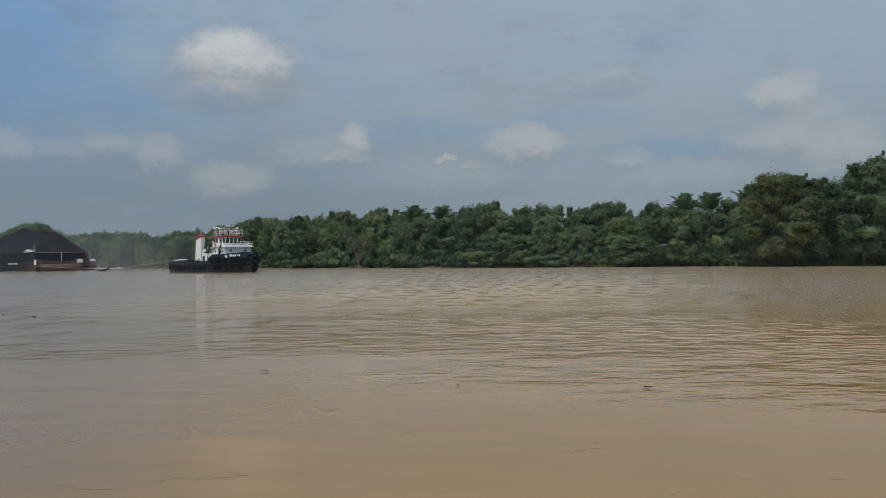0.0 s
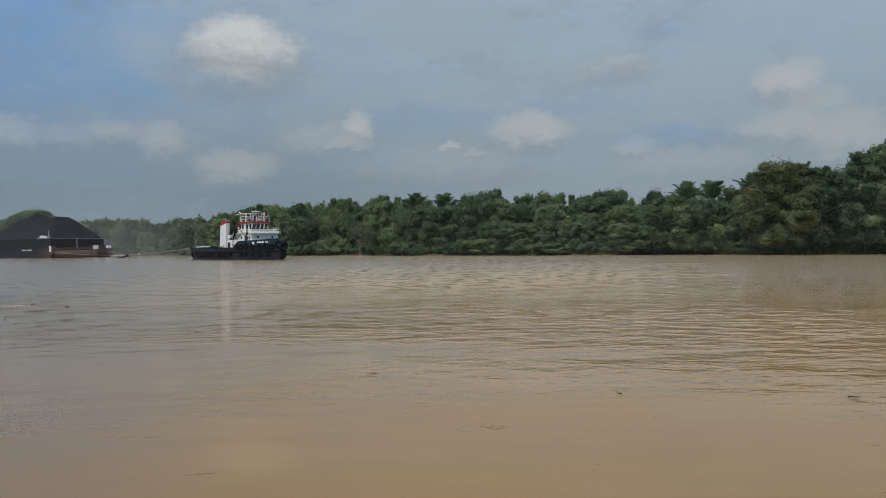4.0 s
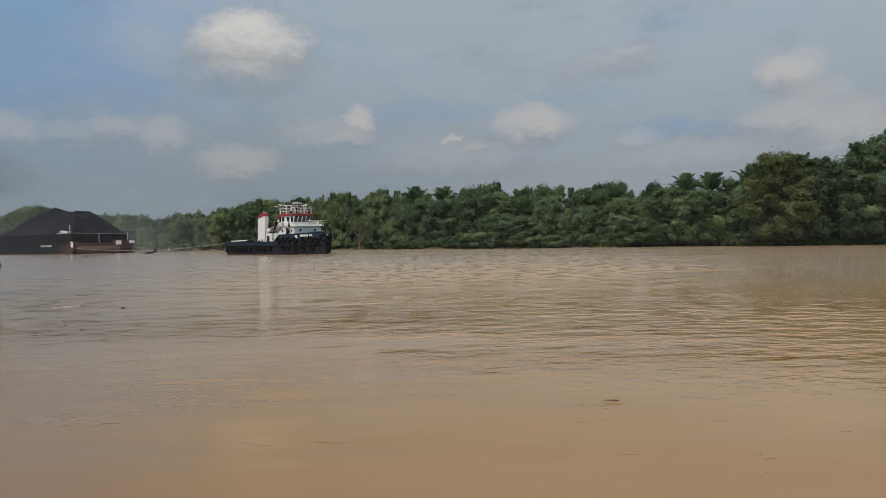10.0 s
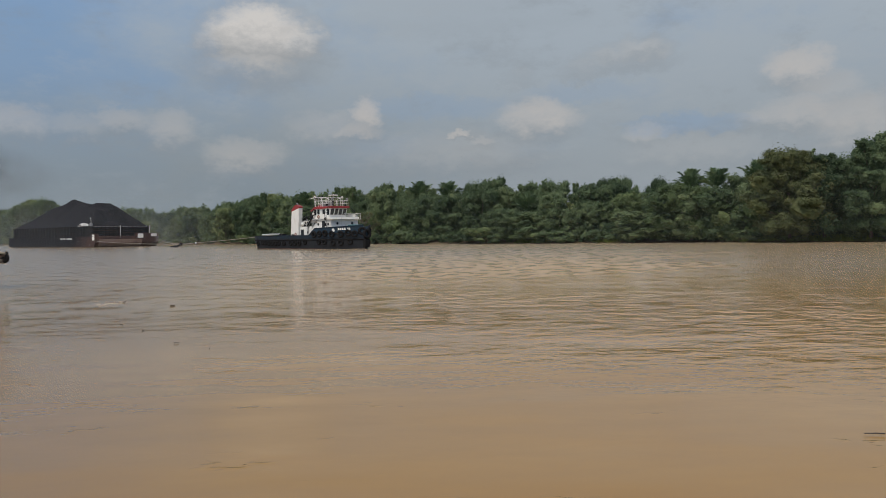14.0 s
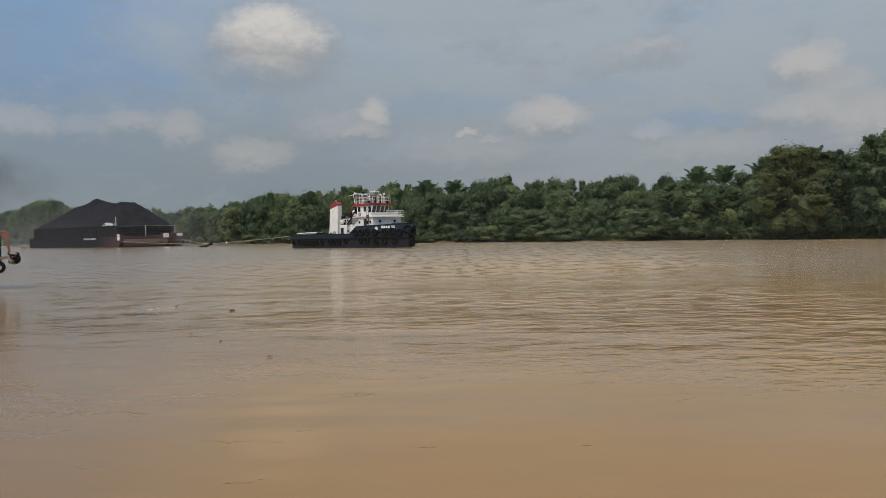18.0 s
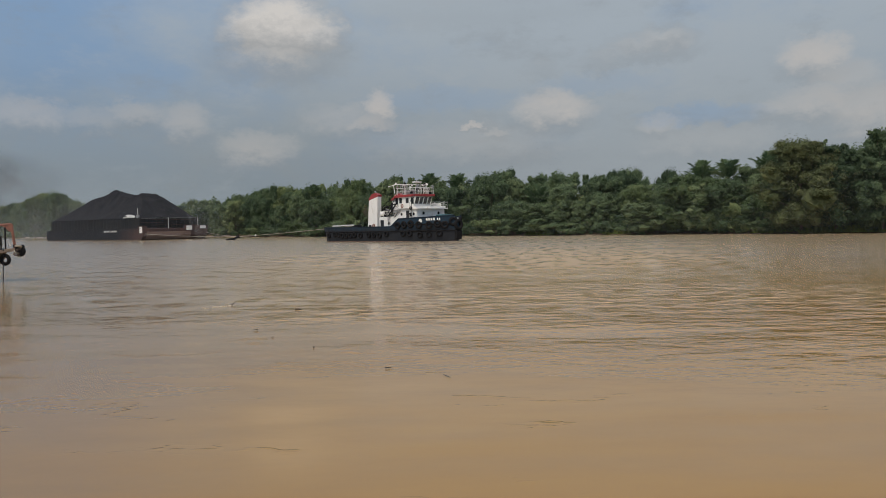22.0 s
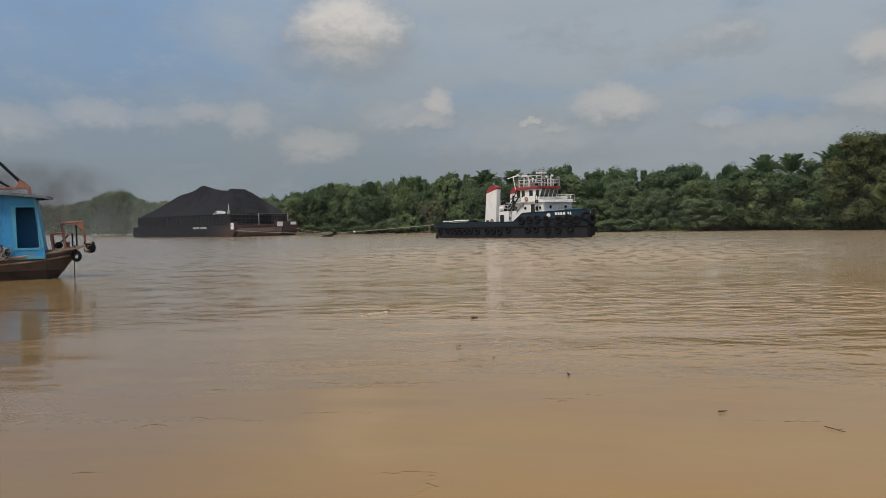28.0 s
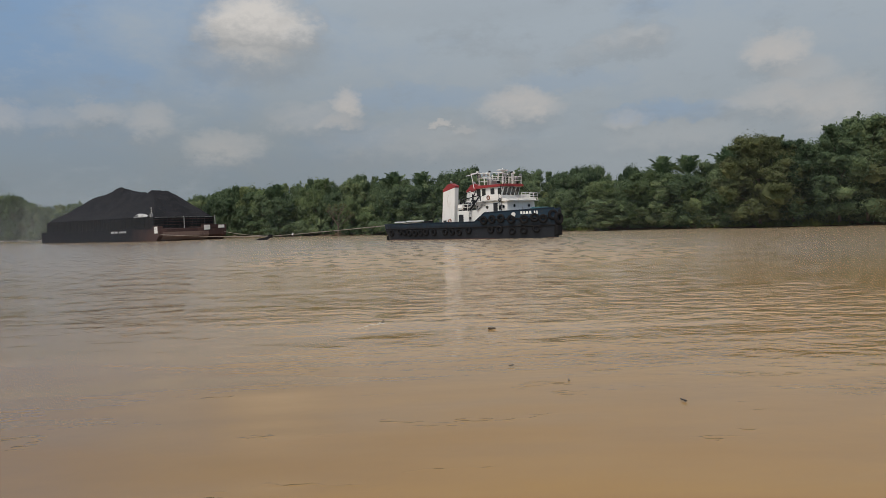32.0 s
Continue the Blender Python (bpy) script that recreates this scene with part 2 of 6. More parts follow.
def water_material():
    m, t, p = nodes_of("muddy_river_water")
    tex = t.nodes.new("ShaderNodeTexCoord").outputs["Object"]

    def stretched(sx, turn, sy=1.0):
        mp = t.nodes.new("ShaderNodeMapping")
        mp.inputs["Rotation"].default_value, mp.inputs["Scale"].default_value = (0, 0, radians(turn)), (sx, sy, 1.0)
        t.links.new(tex, mp.inputs[0])
        return mp.outputs[0]
    silt = noise_node(t, stretched(0.4, 20), 0.09, 6, 0.6)
    muddy = ramp_node(t, silt, [(0.3, (0.286, 0.154, 0.038)), (0.7, (0.394, 0.236, 0.073))])
    p.inputs["Roughness"].default_value, p.inputs["IOR"].default_value = 0.10, 1.33
    swell = noise_node(t, stretched(0.45, 10), 0.35, 2, 0.5)
    chop = noise_node(t, stretched(0.72, -5), 1.5, 2, 0.5)
    fine = noise_node(t, stretched(0.8, 15), 5.2, 2, 0.5)
    # the breeze stays over the same lanes of the river while the ripples drift through them; the water close by lies in the lee
    place = t.nodes.new("ShaderNodeNewGeometry").outputs["Position"]
    sep = t.nodes.new("ShaderNodeSeparateXYZ")
    t.links.new(place, sep.inputs[0])
    lane = t.nodes.new("ShaderNodeMapping")
    lane.inputs["Rotation"].default_value, lane.inputs["Scale"].default_value = (0, 0, radians(8)), (0.50, 0.8, 1.0)
    t.links.new(place, lane.inputs[0])
    # orange silt close by; sky reflection put into the colour farther out, darker leftward
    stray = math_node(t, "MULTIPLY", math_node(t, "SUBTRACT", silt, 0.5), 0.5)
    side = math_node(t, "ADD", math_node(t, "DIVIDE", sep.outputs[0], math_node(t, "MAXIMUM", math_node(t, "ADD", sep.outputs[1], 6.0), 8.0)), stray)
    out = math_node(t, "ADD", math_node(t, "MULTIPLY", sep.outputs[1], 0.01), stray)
    silt_and_reflection = mix_colour(t, smooth(t, out, 0.09, 0.42), muddy, (0.50, 0.338, 0.165))
    silt_and_reflection = mix_colour(t, smooth(t, sep.outputs[1], 45.0, 105.0), silt_and_reflection, (0.385, 0.305, 0.21))
    # darker on the boats' side, dark reflections put into the colour
    silt_and_reflection = mix_colour(t, math_node(t, "MULTIPLY", smooth(t, side, 0.02, -0.42), math_node(t, "ADD", 0.68, math_node(t, "MULTIPLY", smooth(t, sep.outputs[1], 9.0, 26.0), 0.2))), silt_and_reflection, mix_colour(t, smooth(t, sep.outputs[1], 18.0, 60.0), (0.238, 0.138, 0.037), (0.225, 0.163, 0.092)))
    # darker to the right, the trees' reflection put into the colour
    tree_reflection = smooth(t, side, 0.14, 0.40)
    silt_and_reflection = mix_colour(t, math_node(t, "MULTIPLY", tree_reflection, smooth(t, sep.outputs[1], 22, 50)), silt_and_reflection, (0.335, 0.25, 0.155))
    t.links.new(silt_and_reflection, p.inputs["Base Color"])
    breeze = smooth(t, noise_node(t, lane.outputs[0], 0.075, 4, 0.6), 0.38, 0.58)
    lee = smooth(t, math_node(t, "ADD", sep.outputs[1], math_node(t, "MULTIPLY", sep.outputs[0], 0.35)), 11.0, 21.0)
    calm = smooth(t, math_node(t, "ADD", sep.outputs[0], math_node(t, "MULTIPLY", sep.outputs[1], 0.45)), -7.0, 9.0)
    breeze = math_node(t, "MULTIPLY", math_node(t, "MULTIPLY", breeze, lee), math_node(t, "ADD", 0.3, math_node(t, "MULTIPLY", calm, 0.7)))
    wrinkle = smooth(t, math_node(t, "ABSOLUTE", math_node(t, "SUBTRACT", noise_node(t, stretched(0.55, 14), 1.5, 3, 0.55), 0.5)), 0.0, 0.03)
    wrinkle = math_node(t, "MULTIPLY", math_node(t, "SUBTRACT", 1.0, wrinkle), smooth(t, noise_node(t, stretched(0.5, 0), 0.9, 3), 0.58, 0.72))
    amp = math_node(t, "ADD", 0.06, math_node(t, "MULTIPLY", breeze, 1.0))
    amp = math_node(t, "MULTIPLY", amp, smooth(t, sep.outputs[1], 52.0, 16.0))
    hgt = math_node(t, "ADD", math_node(t, "MULTIPLY", swell, math_node(t, "ADD", 0.12, math_node(t, "MULTIPLY", smooth(t, sep.outputs[1], 30.0, 10.0), 0.40))), math_node(t, "MULTIPLY", amp, math_node(t, "ADD", math_node(t, "MULTIPLY", chop, 0.50), math_node(t, "MULTIPLY", fine, 0.14))))
    hgt = math_node(t, "ADD", hgt, math_node(t, "MULTIPLY", wrinkle, 0.03))
    # farther out only groups of waves can be told apart: some show their near faces, which lean towards the camera's bank, others lie flat or lean away
    bend = smooth(t, math_node(t, "DIVIDE", sep.outputs[0], math_node(t, "MAXIMUM", math_node(t, "ADD", sep.outputs[1], 6.0), 8.0)), 0.10, 0.42)
    def pits(across, along, low, high):
        return smooth(t, noise_node(t, stretched(across, -2, along), 1.0, 2, 0.5), high, low)
    dip = pits(0.95, 0.66, 0.405, 0.45)
    middle = math_node(t, "MULTIPLY", smooth(t, sep.outputs[1], 14.0, 28.0), smooth(t, sep.outputs[1], 150.0, 80.0))
    middle = math_node(t, "MULTIPLY", middle, math_node(t, "ADD", 0.25, math_node(t, "MULTIPLY", math_node(t, "MAXIMUM", breeze, math_node(t, "MULTIPLY", bend, 0.9)), 0.8)))
    lean = math_node(t, "MULTIPLY", math_node(t, "MULTIPLY", dip, middle), math_node(t, "SUBTRACT", -0.048, math_node(t, "MULTIPLY", bend, 0.020)))
    hollow = pits(0.90, 0.60, 0.41, 0.47)
    calm_lane = smooth(t, noise_node(t, stretched(0.035, 2, 0.10), 1.0, 3, 0.55), 0.42, 0.60)
    distant = smooth(t, sep.outputs[1], 26.0, 66.0)
    far = math_node(t, "SUBTRACT", math_node(t, "SUBTRACT", 0.040, math_node(t, "MULTIPLY", bend, 0.012)), math_node(t, "MULTIPLY", hollow, math_node(t, "ADD", 0.034, math_node(t, "MULTIPLY", math_node(t, "MAXIMUM", calm_lane, bend), 0.018))))
    lean = math_node(t, "ADD", lean, math_node(t, "MULTIPLY", distant, far))
    # ruffled water is rougher than the hollows between the waves
    ruffled = math_node(t, "MULTIPLY", smooth(t, sep.outputs[1], 14.0, 60.0), math_node(t, "SUBTRACT", 1.0, math_node(t, "MULTIPLY", hollow, 0.55)))
    t.links.new(math_node(t, "ADD", 0.10, math_node(t, "MULTIPLY", ruffled, 0.11)), p.inputs["Roughness"])
    bump(t, p, hgt, 0.17)
    tilt = t.nodes.new("ShaderNodeCombineXYZ")
    t.links.new(math_node(t, "MULTIPLY", lean, -1.0), tilt.inputs[1])
    add = t.nodes.new("ShaderNodeVectorMath")
    add.operation = "ADD"
    t.links.new(p.inputs["Normal"].links[0].from_socket, add.inputs[0])
    t.links.new(tilt.outputs[0], add.inputs[1])
    unit = t.nodes.new("ShaderNodeVectorMath")
    unit.operation = "NORMALIZE"
    t.links.new(add.outputs[0], unit.inputs[0])
    t.links.new(unit.outputs[0], p.inputs["Normal"])
    return m


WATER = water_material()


# ---- sky backdrop with drifting cloud ----
# azimuth and height of each cloud's middle, half width and half height in degrees, brightness
LOW_CLOUDS = (
    (-27.5, 7.3, 2.8, 1.2, 0.44), (-24, 7.1, 2.2, 0.9, 0.26), (-21.2, 7.5, 1.9, 0.9, 0.36), (-18.2, 7.1, 1.9, 1.2, 0.42), (-13.6, 5.4, 2.7, 1.2, 0.46),
    (-5.3, 8, 1.2, 1.2, 0.74), (-6.1, 7, 2.1, 0.7, 0.5), (-8, 7.2, 2.8, 1.2, 0.28), (6.6, 7.7, 2.4, 1.3, 0.66), (8.2, 7.4, 1.5, 0.7, 0.38),
    (23, 10, 2.0, 1.3, 0.66), (24.6, 8.6, 2.0, 1.3, 0.34), (23.7, 7.2, 2.8, 1.2, 0.52), (26.3, 6.5, 2.8, 1.8, 0.50), (21.5, 7, 2.0, 0.7, 0.38),
    (1.1, 6.6, 0.7, 0.3, 0.7), (2.4, 6.1, 1.2, 0.4, 0.42), (13.8, 6.4, 1.5, 0.7, 0.32), (0.1, 5.5, 7.4, 1.4, 0.22), (17, 5.2, 4.7, 1.1, 0.18), (-33, 6.6, 3.5, 1.4, 0.4))
HIGH_CLOUDS = ((-12.2, 12.95, 3.9, 2.5, 1.0), (-14.9, 12.6, 1.9, 1.2, 0.62), (-9.6, 12.7, 1.9, 1.2, 0.8), (-13.0, 11.0, 3.2, 1.1, 0.40), (13.5, 11.7, 2.2, 1.0, 0.52), (11.4, 11.4, 1.9, 0.8, 0.44),
               (9.6, 10.9, 1.7, 0.7, 0.30), (5.4, 10.6, 1.2, 0.7, 0.20), (1.0, 15.5, 8.0, 1.8, 0.12))
SHADOW_SIDE, SUNLIT_SIDE = (0.238, 0.268, 0.298), (0.58, 0.57, 0.56)


def sky_frame(name):
    """A glowing material with the azimuth and height in degrees of each place on the dome, and noise that bends the clouds' outlines."""
    m = bpy.data.materials.new(name)
    m.use_nodes = True
    t = m.node_tree
    t.nodes.remove(t.nodes["Principled BSDF"])
    tex = t.nodes.new("ShaderNodeTexCoord").outputs["Object"]
    sep = t.nodes.new("ShaderNodeSeparateXYZ")
    nrm = t.nodes.new("ShaderNodeVectorMath")
    nrm.operation = "NORMALIZE"
    t.links.new(tex, nrm.inputs[0])
    t.links.new(nrm.outputs[0], sep.inputs[0])
    az = math_node(t, "MULTIPLY", math_node(t, "ARCTAN2", sep.outputs[0], sep.outputs[1]), 57.29578)
    el = math_node(t, "MULTIPLY", math_node(t, "ARCSINE", sep.outputs[2]), 57.29578)
    mp = t.nodes.new("ShaderNodeMapping")
    mp.inputs["Scale"].default_value = (1, 1, 1.6)
    t.links.new(nrm.outputs[0], mp.inputs[0])
    return m, t, nrm.outputs[0], mp.outputs[0], az, el


def cloud_field(t, clouds, vector, az, el, shade=(-1.6, 0.05)):
    """How bright and how shaded each place is: billowing bodies, lit from above, grey below."""
    warp = math_node(t, "SUBTRACT", noise_node(t, vector, 20, 7, 0.62), 0.5)
    warp2 = math_node(t, "SUBTRACT", noise_node(t, vector, 48, 6, 0.62), 0.5)
    puff = noise_node(t, vector, 46, 6, 0.6)
    azw = math_node(t, "ADD", az, math_node(t, "MULTIPLY", warp, 3.0))
    elw = math_node(t, "ADD", el, math_node(t, "ADD", math_node(t, "MULTIPLY", warp2, 1.9), math_node(t, "MULTIPLY", warp, 0.8)))
    ragged = math_node(t, "MULTIPLY", math_node(t, "SUBTRACT", puff, 0.5), 0.9)
    light, grey, mass = None, None, None
    for a, e, ra, re, b in clouds:
        u = math_node(t, "MULTIPLY", math_node(t, "SUBTRACT", azw, a), 1 / ra)
        v = math_node(t, "MULTIPLY", math_node(t, "SUBTRACT", elw, e), 1 / re)
        d = math_node(t, "ADD", math_node(t, "MULTIPLY", u, u), math_node(t, "MULTIPLY", v, v))
        body = smooth(t, math_node(t, "ADD", d, ragged), 1.6, 0.1 if b > 0.6 else -0.2)
        lit = math_node(t, "MULTIPLY", math_node(t, "MULTIPLY", body, smooth(t, v, *shade)), b)
        low = math_node(t, "MULTIPLY", math_node(t, "MULTIPLY", smooth(t, d, 3.0, 0.2), smooth(t, v, 0.0, -1.1)), min(1.0, b + 0.15))
        bulk = math_node(t, "MULTIPLY", body, b)
        mass = bulk if mass is None else math_node(t, "MAXIMUM", mass, bulk)
        light = lit if light is None else math_node(t, "MAXIMUM", light, lit)
        grey = low if grey is None else math_node(t, "MAXIMUM", grey, low)
    folds = math_node(t, "ADD", 0.78, math_node(t, "MULTIPLY", smooth(t, math_node(t, "ADD", math_node(t, "MULTIPLY", puff, 0.5), math_node(t, "MULTIPLY", warp2, 0.9)), 0.05, 0.42), 0.24))
    return math_node(t, "MULTIPLY", light, folds), grey, mass, azw, elw


def sky_material():
    m, t, way, vector, az, el = sky_frame("cloudy_sky")
    light, grey, _, azw, elw = cloud_field(t, LOW_CLOUDS, vector, az, el)
    veil = noise_node(t, vector, 3.4, 6, 0.6)
    streak = t.nodes.new("ShaderNodeMapping")
    streak.inputs["Scale"].default_value = (1, 1, 2.2)
    t.links.new(way, streak.inputs[0])
    bands = noise_node(t, streak.outputs[0], 5.5, 5, 0.6)
    side = smooth(t, az, -36, 6)
    v = math_node(t, "ADD", math_node(t, "MULTIPLY", veil, 0.75), math_node(t, "MULTIPLY", bands, 0.45))
    cover = smooth(t, math_node(t, "ADD", v, math_node(t, "MULTIPLY", side, 0.30)), 0.52, 0.90)
    cover = math_node(t, "MAXIMUM", cover, math_node(t, "MULTIPLY", smooth(t, el, 9.5, 3.0), 0.72))
    hgt = smooth(t, el, 1, 16)
    blue = mix_colour(t, hgt, (0.198, 0.258, 0.318), (0.205, 0.325, 0.51))
    haze = mix_colour(t, hgt, mix_colour(t, smooth(t, az, -14, 12), (0.218, 0.256, 0.284), (0.278, 0.318, 0.352)), (0.345, 0.405, 0.468))
    col = mix_colour(t, cover, blue, haze)
    # clear gaps between the clouds
    for a, e, ra, re, k in ((16.3, 6.9, 4.6, 0.8, 0.45), (-20.5, 9.8, 3.4, 1.6, 0.42), (-27.5, 12.2, 7.5, 2.6, 0.45), (-0.6, 8.6, 6.5, 1.0, 0.30), (10.0, 9.3, 5.0, 0.8, 0.22)):
        u = math_node(t, "MULTIPLY", math_node(t, "SUBTRACT", azw, a), 1 / ra)
        v = math_node(t, "MULTIPLY", math_node(t, "SUBTRACT", elw, e), 1 / re)
        gap = smooth(t, math_node(t, "ADD", math_node(t, "MULTIPLY", u, u), math_node(t, "MULTIPLY", v, v)), 1.3, 0.0)
        col = mix_colour(t, math_node(t, "MULTIPLY", gap, k), col, (0.205, 0.315, 0.475))
    wisp = noise_node(t, streak.outputs[0], 9.0, 7, 0.68)
    col = mix_colour(t, math_node(t, "MULTIPLY", smooth(t, wisp, 0.50, 0.72), 0.34), col, SHADOW_SIDE)
    col = mix_colour(t, math_node(t, "MULTIPLY", smooth(t, wisp, 0.48, 0.28), 0.24), col, (0.36, 0.40, 0.44))
    col = mix_colour(t, math_node(t, "MULTIPLY", grey, 0.62), col, SHADOW_SIDE)
    col = mix_colour(t, math_node(t, "MULTIPLY", light, 0.95, True), col, (0.51, 0.485, 0.465))
    em = t.nodes.new("ShaderNodeEmission")
    t.links.new(col, em.inputs[0])
    t.links.new(em.outputs[0], t.nodes["Material Output"].inputs[0])
    return m


def high_cloud_material():
    """Nearer, higher clouds that pass faster over the ones low on the horizon; clear between them."""
    m, t, way, vector, az, el = sky_frame("high_cloud")
    light, grey, mass, _, _ = cloud_field(t, HIGH_CLOUDS, vector, az, el, (-0.75, 0.75))
    em = t.nodes.new("ShaderNodeEmission")
    t.links.new(mix_colour(t, math_node(t, "MULTIPLY", light, 1.3, True), mix_colour(t, mass, SHADOW_SIDE, (0.31, 0.33, 0.35)), SUNLIT_SIDE), em.inputs[0])
    clear = t.nodes.new("ShaderNodeBsdfTransparent")
    mx = t.nodes.new("ShaderNodeMixShader")
    cover = math_node(t, "MAXIMUM", math_node(t, "MULTIPLY", grey, 0.72), math_node(t, "MULTIPLY", mass, 1.05, True))
    t.links.new(cover, mx.inputs[0])
    t.links.new(clear.outputs[0], mx.inputs[1])
    t.links.new(em.outputs[0], mx.inputs[2])
    t.links.new(mx.outputs[0], t.nodes["Material Output"].inputs[0])
    return m


def dome(radius, half, low, high, n, k):
    verts, faces = [], []
    for j in range(k + 1):
        e = radians(low + (high - low) * j / k)
        for i in range(n + 1):
            a = radians(-half + 2 * half * i / n)
            verts.append((radius * math.sin(a) * math.cos(e), radius * math.cos(a) * math.cos(e), radius * math.sin(e)))
    for j in range(k):
        for i in range(n):
            q = j * (n + 1) + i
            faces.append((q, q + 1, q + n + 2, q + n + 1))
    me = bpy.data.meshes.new("cloudy_sky")
    me.from_pydata(verts, [], faces)
    me.polygons.foreach_set("use_smooth", [True] * len(me.polygons))
    return me


cloudy_sky = tagged(new("backdrop", dome(4200, 88, -2, 62, 96, 32)), "blue-grey sky with drifting white cumulus and high haze", "sky", kind="structure")
cloudy_sky.data.materials.append(sky_material())
high_cloud = tagged(new("backdrop", dome(3900, 60, 8.5, 30, 64, 16)), "white cumulus with grey undersides, drifting high overhead", "clouds", kind="structure")
high_cloud.data.materials.append(high_cloud_material())


# ---- mesh helpers ----
def finish(bm, name, material, smooth_faces=False):
    me = bpy.data.meshes.new(name)
    bmesh.ops.recalc_face_normals(bm, faces=bm.faces)
    bm.to_mesh(me)
    bm.free()
    me.materials.append(material)
    if smooth_faces:
        me.polygons.foreach_set("use_smooth", [True] * len(me.polygons))
    return me


def part(name, bm, material, parent, label="", smooth_faces=False):
    ob = new(name, finish(bm, name, material, smooth_faces))
    ob.parent = parent
    if label:
        tagged(ob, label)
    return ob


def thing(name, label, category, group="", m=None, kind=""):
    ob = tagged(new(name), label, category, group, kind)
    if m is not None:
        ob.matrix_basis = m
    return ob


def box(x0, x1, y0, y1, z0, z1, edge=0.0, bm=None):
    bm = bm or bmesh.new()
    made = bmesh.ops.create_cube(bm, size=1, matrix=Matrix.Translation(((x0 + x1) / 2, (y0 + y1) / 2, (z0 + z1) / 2)) @ Matrix.Diagonal((x1 - x0, y1 - y0, z1 - z0, 1)))
    if edge:
        edges = {e for v in made["verts"] for e in v.link_edges}
        bmesh.ops.bevel(bm, geom=list(edges), offset=edge, segments=2, affect="EDGES", profile=0.6)
    return bm


def tube(p, q, r, r2=None, n=10, bm=None):
    bm = bm or bmesh.new()
    p, q = Vector(p), Vector(q)
    d = q - p
    m = Matrix.Translation((p + q) / 2) @ d.to_track_quat("Z", "Y").to_matrix().to_4x4()
    bmesh.ops.create_cone(bm, cap_ends=True, segments=n, radius1=r, radius2=r if r2 is None else r2, depth=d.length, matrix=m)
    return bm


def line(points, r, n=8, bm=None):
    bm = bm or bmesh.new()
    for a, b in zip(points, points[1:]):
        tube(a, b, r, n=n, bm=bm)
    return bm


def ring(centre, axis, big, small, nb=18, ns=8, bm=None):
    bm = bm or bmesh.new()
    m = Matrix.Translation(centre) @ Vector(axis).to_track_quat("Z", "Y").to_matrix().to_4x4()
    rows = []
    for i in range(nb):
        a = 2 * math.pi * i / nb
        rows.append([bm.verts.new(m @ Vector(((big + small * math.cos(b)) * math.cos(a), (big + small * math.cos(b)) * math.sin(a), small * math.sin(b))))
                     for b in (2 * math.pi * j / ns for j in range(ns))])
    for i in range(nb):
        for j in range(ns):
            bm.faces.new((rows[i][j], rows[(i + 1) % nb][j], rows[(i + 1) % nb][(j + 1) % ns], rows[i][(j + 1) % ns]))
    return bm


def prism(outline, y0, y1, edge=0.0, bm=None):
    """A side outline (x, z) drawn out from y0 to y1."""
    bm = bm or bmesh.new()
    a = [bm.verts.new((x, y0, z)) for x, z in outline]
    b = [bm.verts.new((x, y1, z)) for x, z in outline]
    n = len(outline)
    bm.faces.new(a), bm.faces.new(b[::-1])
    for i in range(n):
        bm.faces.new((a[i], b[i], b[(i + 1) % n], a[(i + 1) % n]))
    if edge:
        bmesh.ops.bevel(bm, geom=bm.edges[:], offset=edge, segments=2, affect="EDGES", profile=0.6)
    return bm


def loft(sections, close=True, bm=None):
    bm = bm or bmesh.new()
    rows = [[bm.verts.new(p) for p in s] for s in sections]
    n = len(rows[0])
    for a, b in zip(rows, rows[1:]):
        for i in range(n if close else n - 1):
            bm.faces.new((a[i], a[(i + 1) % n], b[(i + 1) % n], b[i]))
    if close:
        bm.faces.new(rows[0]), bm.faces.new(rows[-1][::-1])
    return bm


def between(table, x):
    for (a, u), (b, v) in zip(table, table[1:]):
        if x <= b:
            k = max(0.0, (x - a) / (b - a))
            return u + (v - u) * k
    return table[-1][1]


# ---- river and banks ----
def sheet(name, x0, x1, y0, y1, z, nx, ny):
    me = bpy.data.meshes.new(name)
    verts = [(x0 + (x1 - x0) * i / nx, y0 + (y1 - y0) * j / ny, z) for j in range(ny + 1) for i in range(nx + 1)]
    faces = [(j * (nx + 1) + i, j * (nx + 1) + i + 1, (j + 1) * (nx + 1) + i + 1, (j + 1) * (nx + 1) + i) for j in range(ny) for i in range(nx)]
    me.from_pydata(verts, [], faces)
    return me


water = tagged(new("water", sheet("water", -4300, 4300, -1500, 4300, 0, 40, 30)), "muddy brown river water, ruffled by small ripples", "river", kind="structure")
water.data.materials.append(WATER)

SHORE = ((-900, 1150), (-480, 760), (-324, 590), (-215, 430), (-125, 318), (-73, 270), (-45, 237), (-18, 204), (0, 181), (13, 169), (23, 159), (33, 153),
         (45, 145), (55, 134), (65, 126), (85, 112), (115, 88), (160, 40), (230, -80), (420, -500))


def shore_points(step):
    """Points along the shore, with the way inland."""
    out = []
    for (ax, ay), (bx, by) in zip(SHORE, SHORE[1:]):
        n = max(1, round(math.hypot(bx - ax, by - ay) / step))
        d = Vector((bx - ax, by - ay, 0)).normalized()
        for i in range(n):
            out.append((Vector((ax + (bx - ax) * i / n, ay + (by - ay) * i / n, 0)), Vector((-d.y, d.x, 0))))
    return out


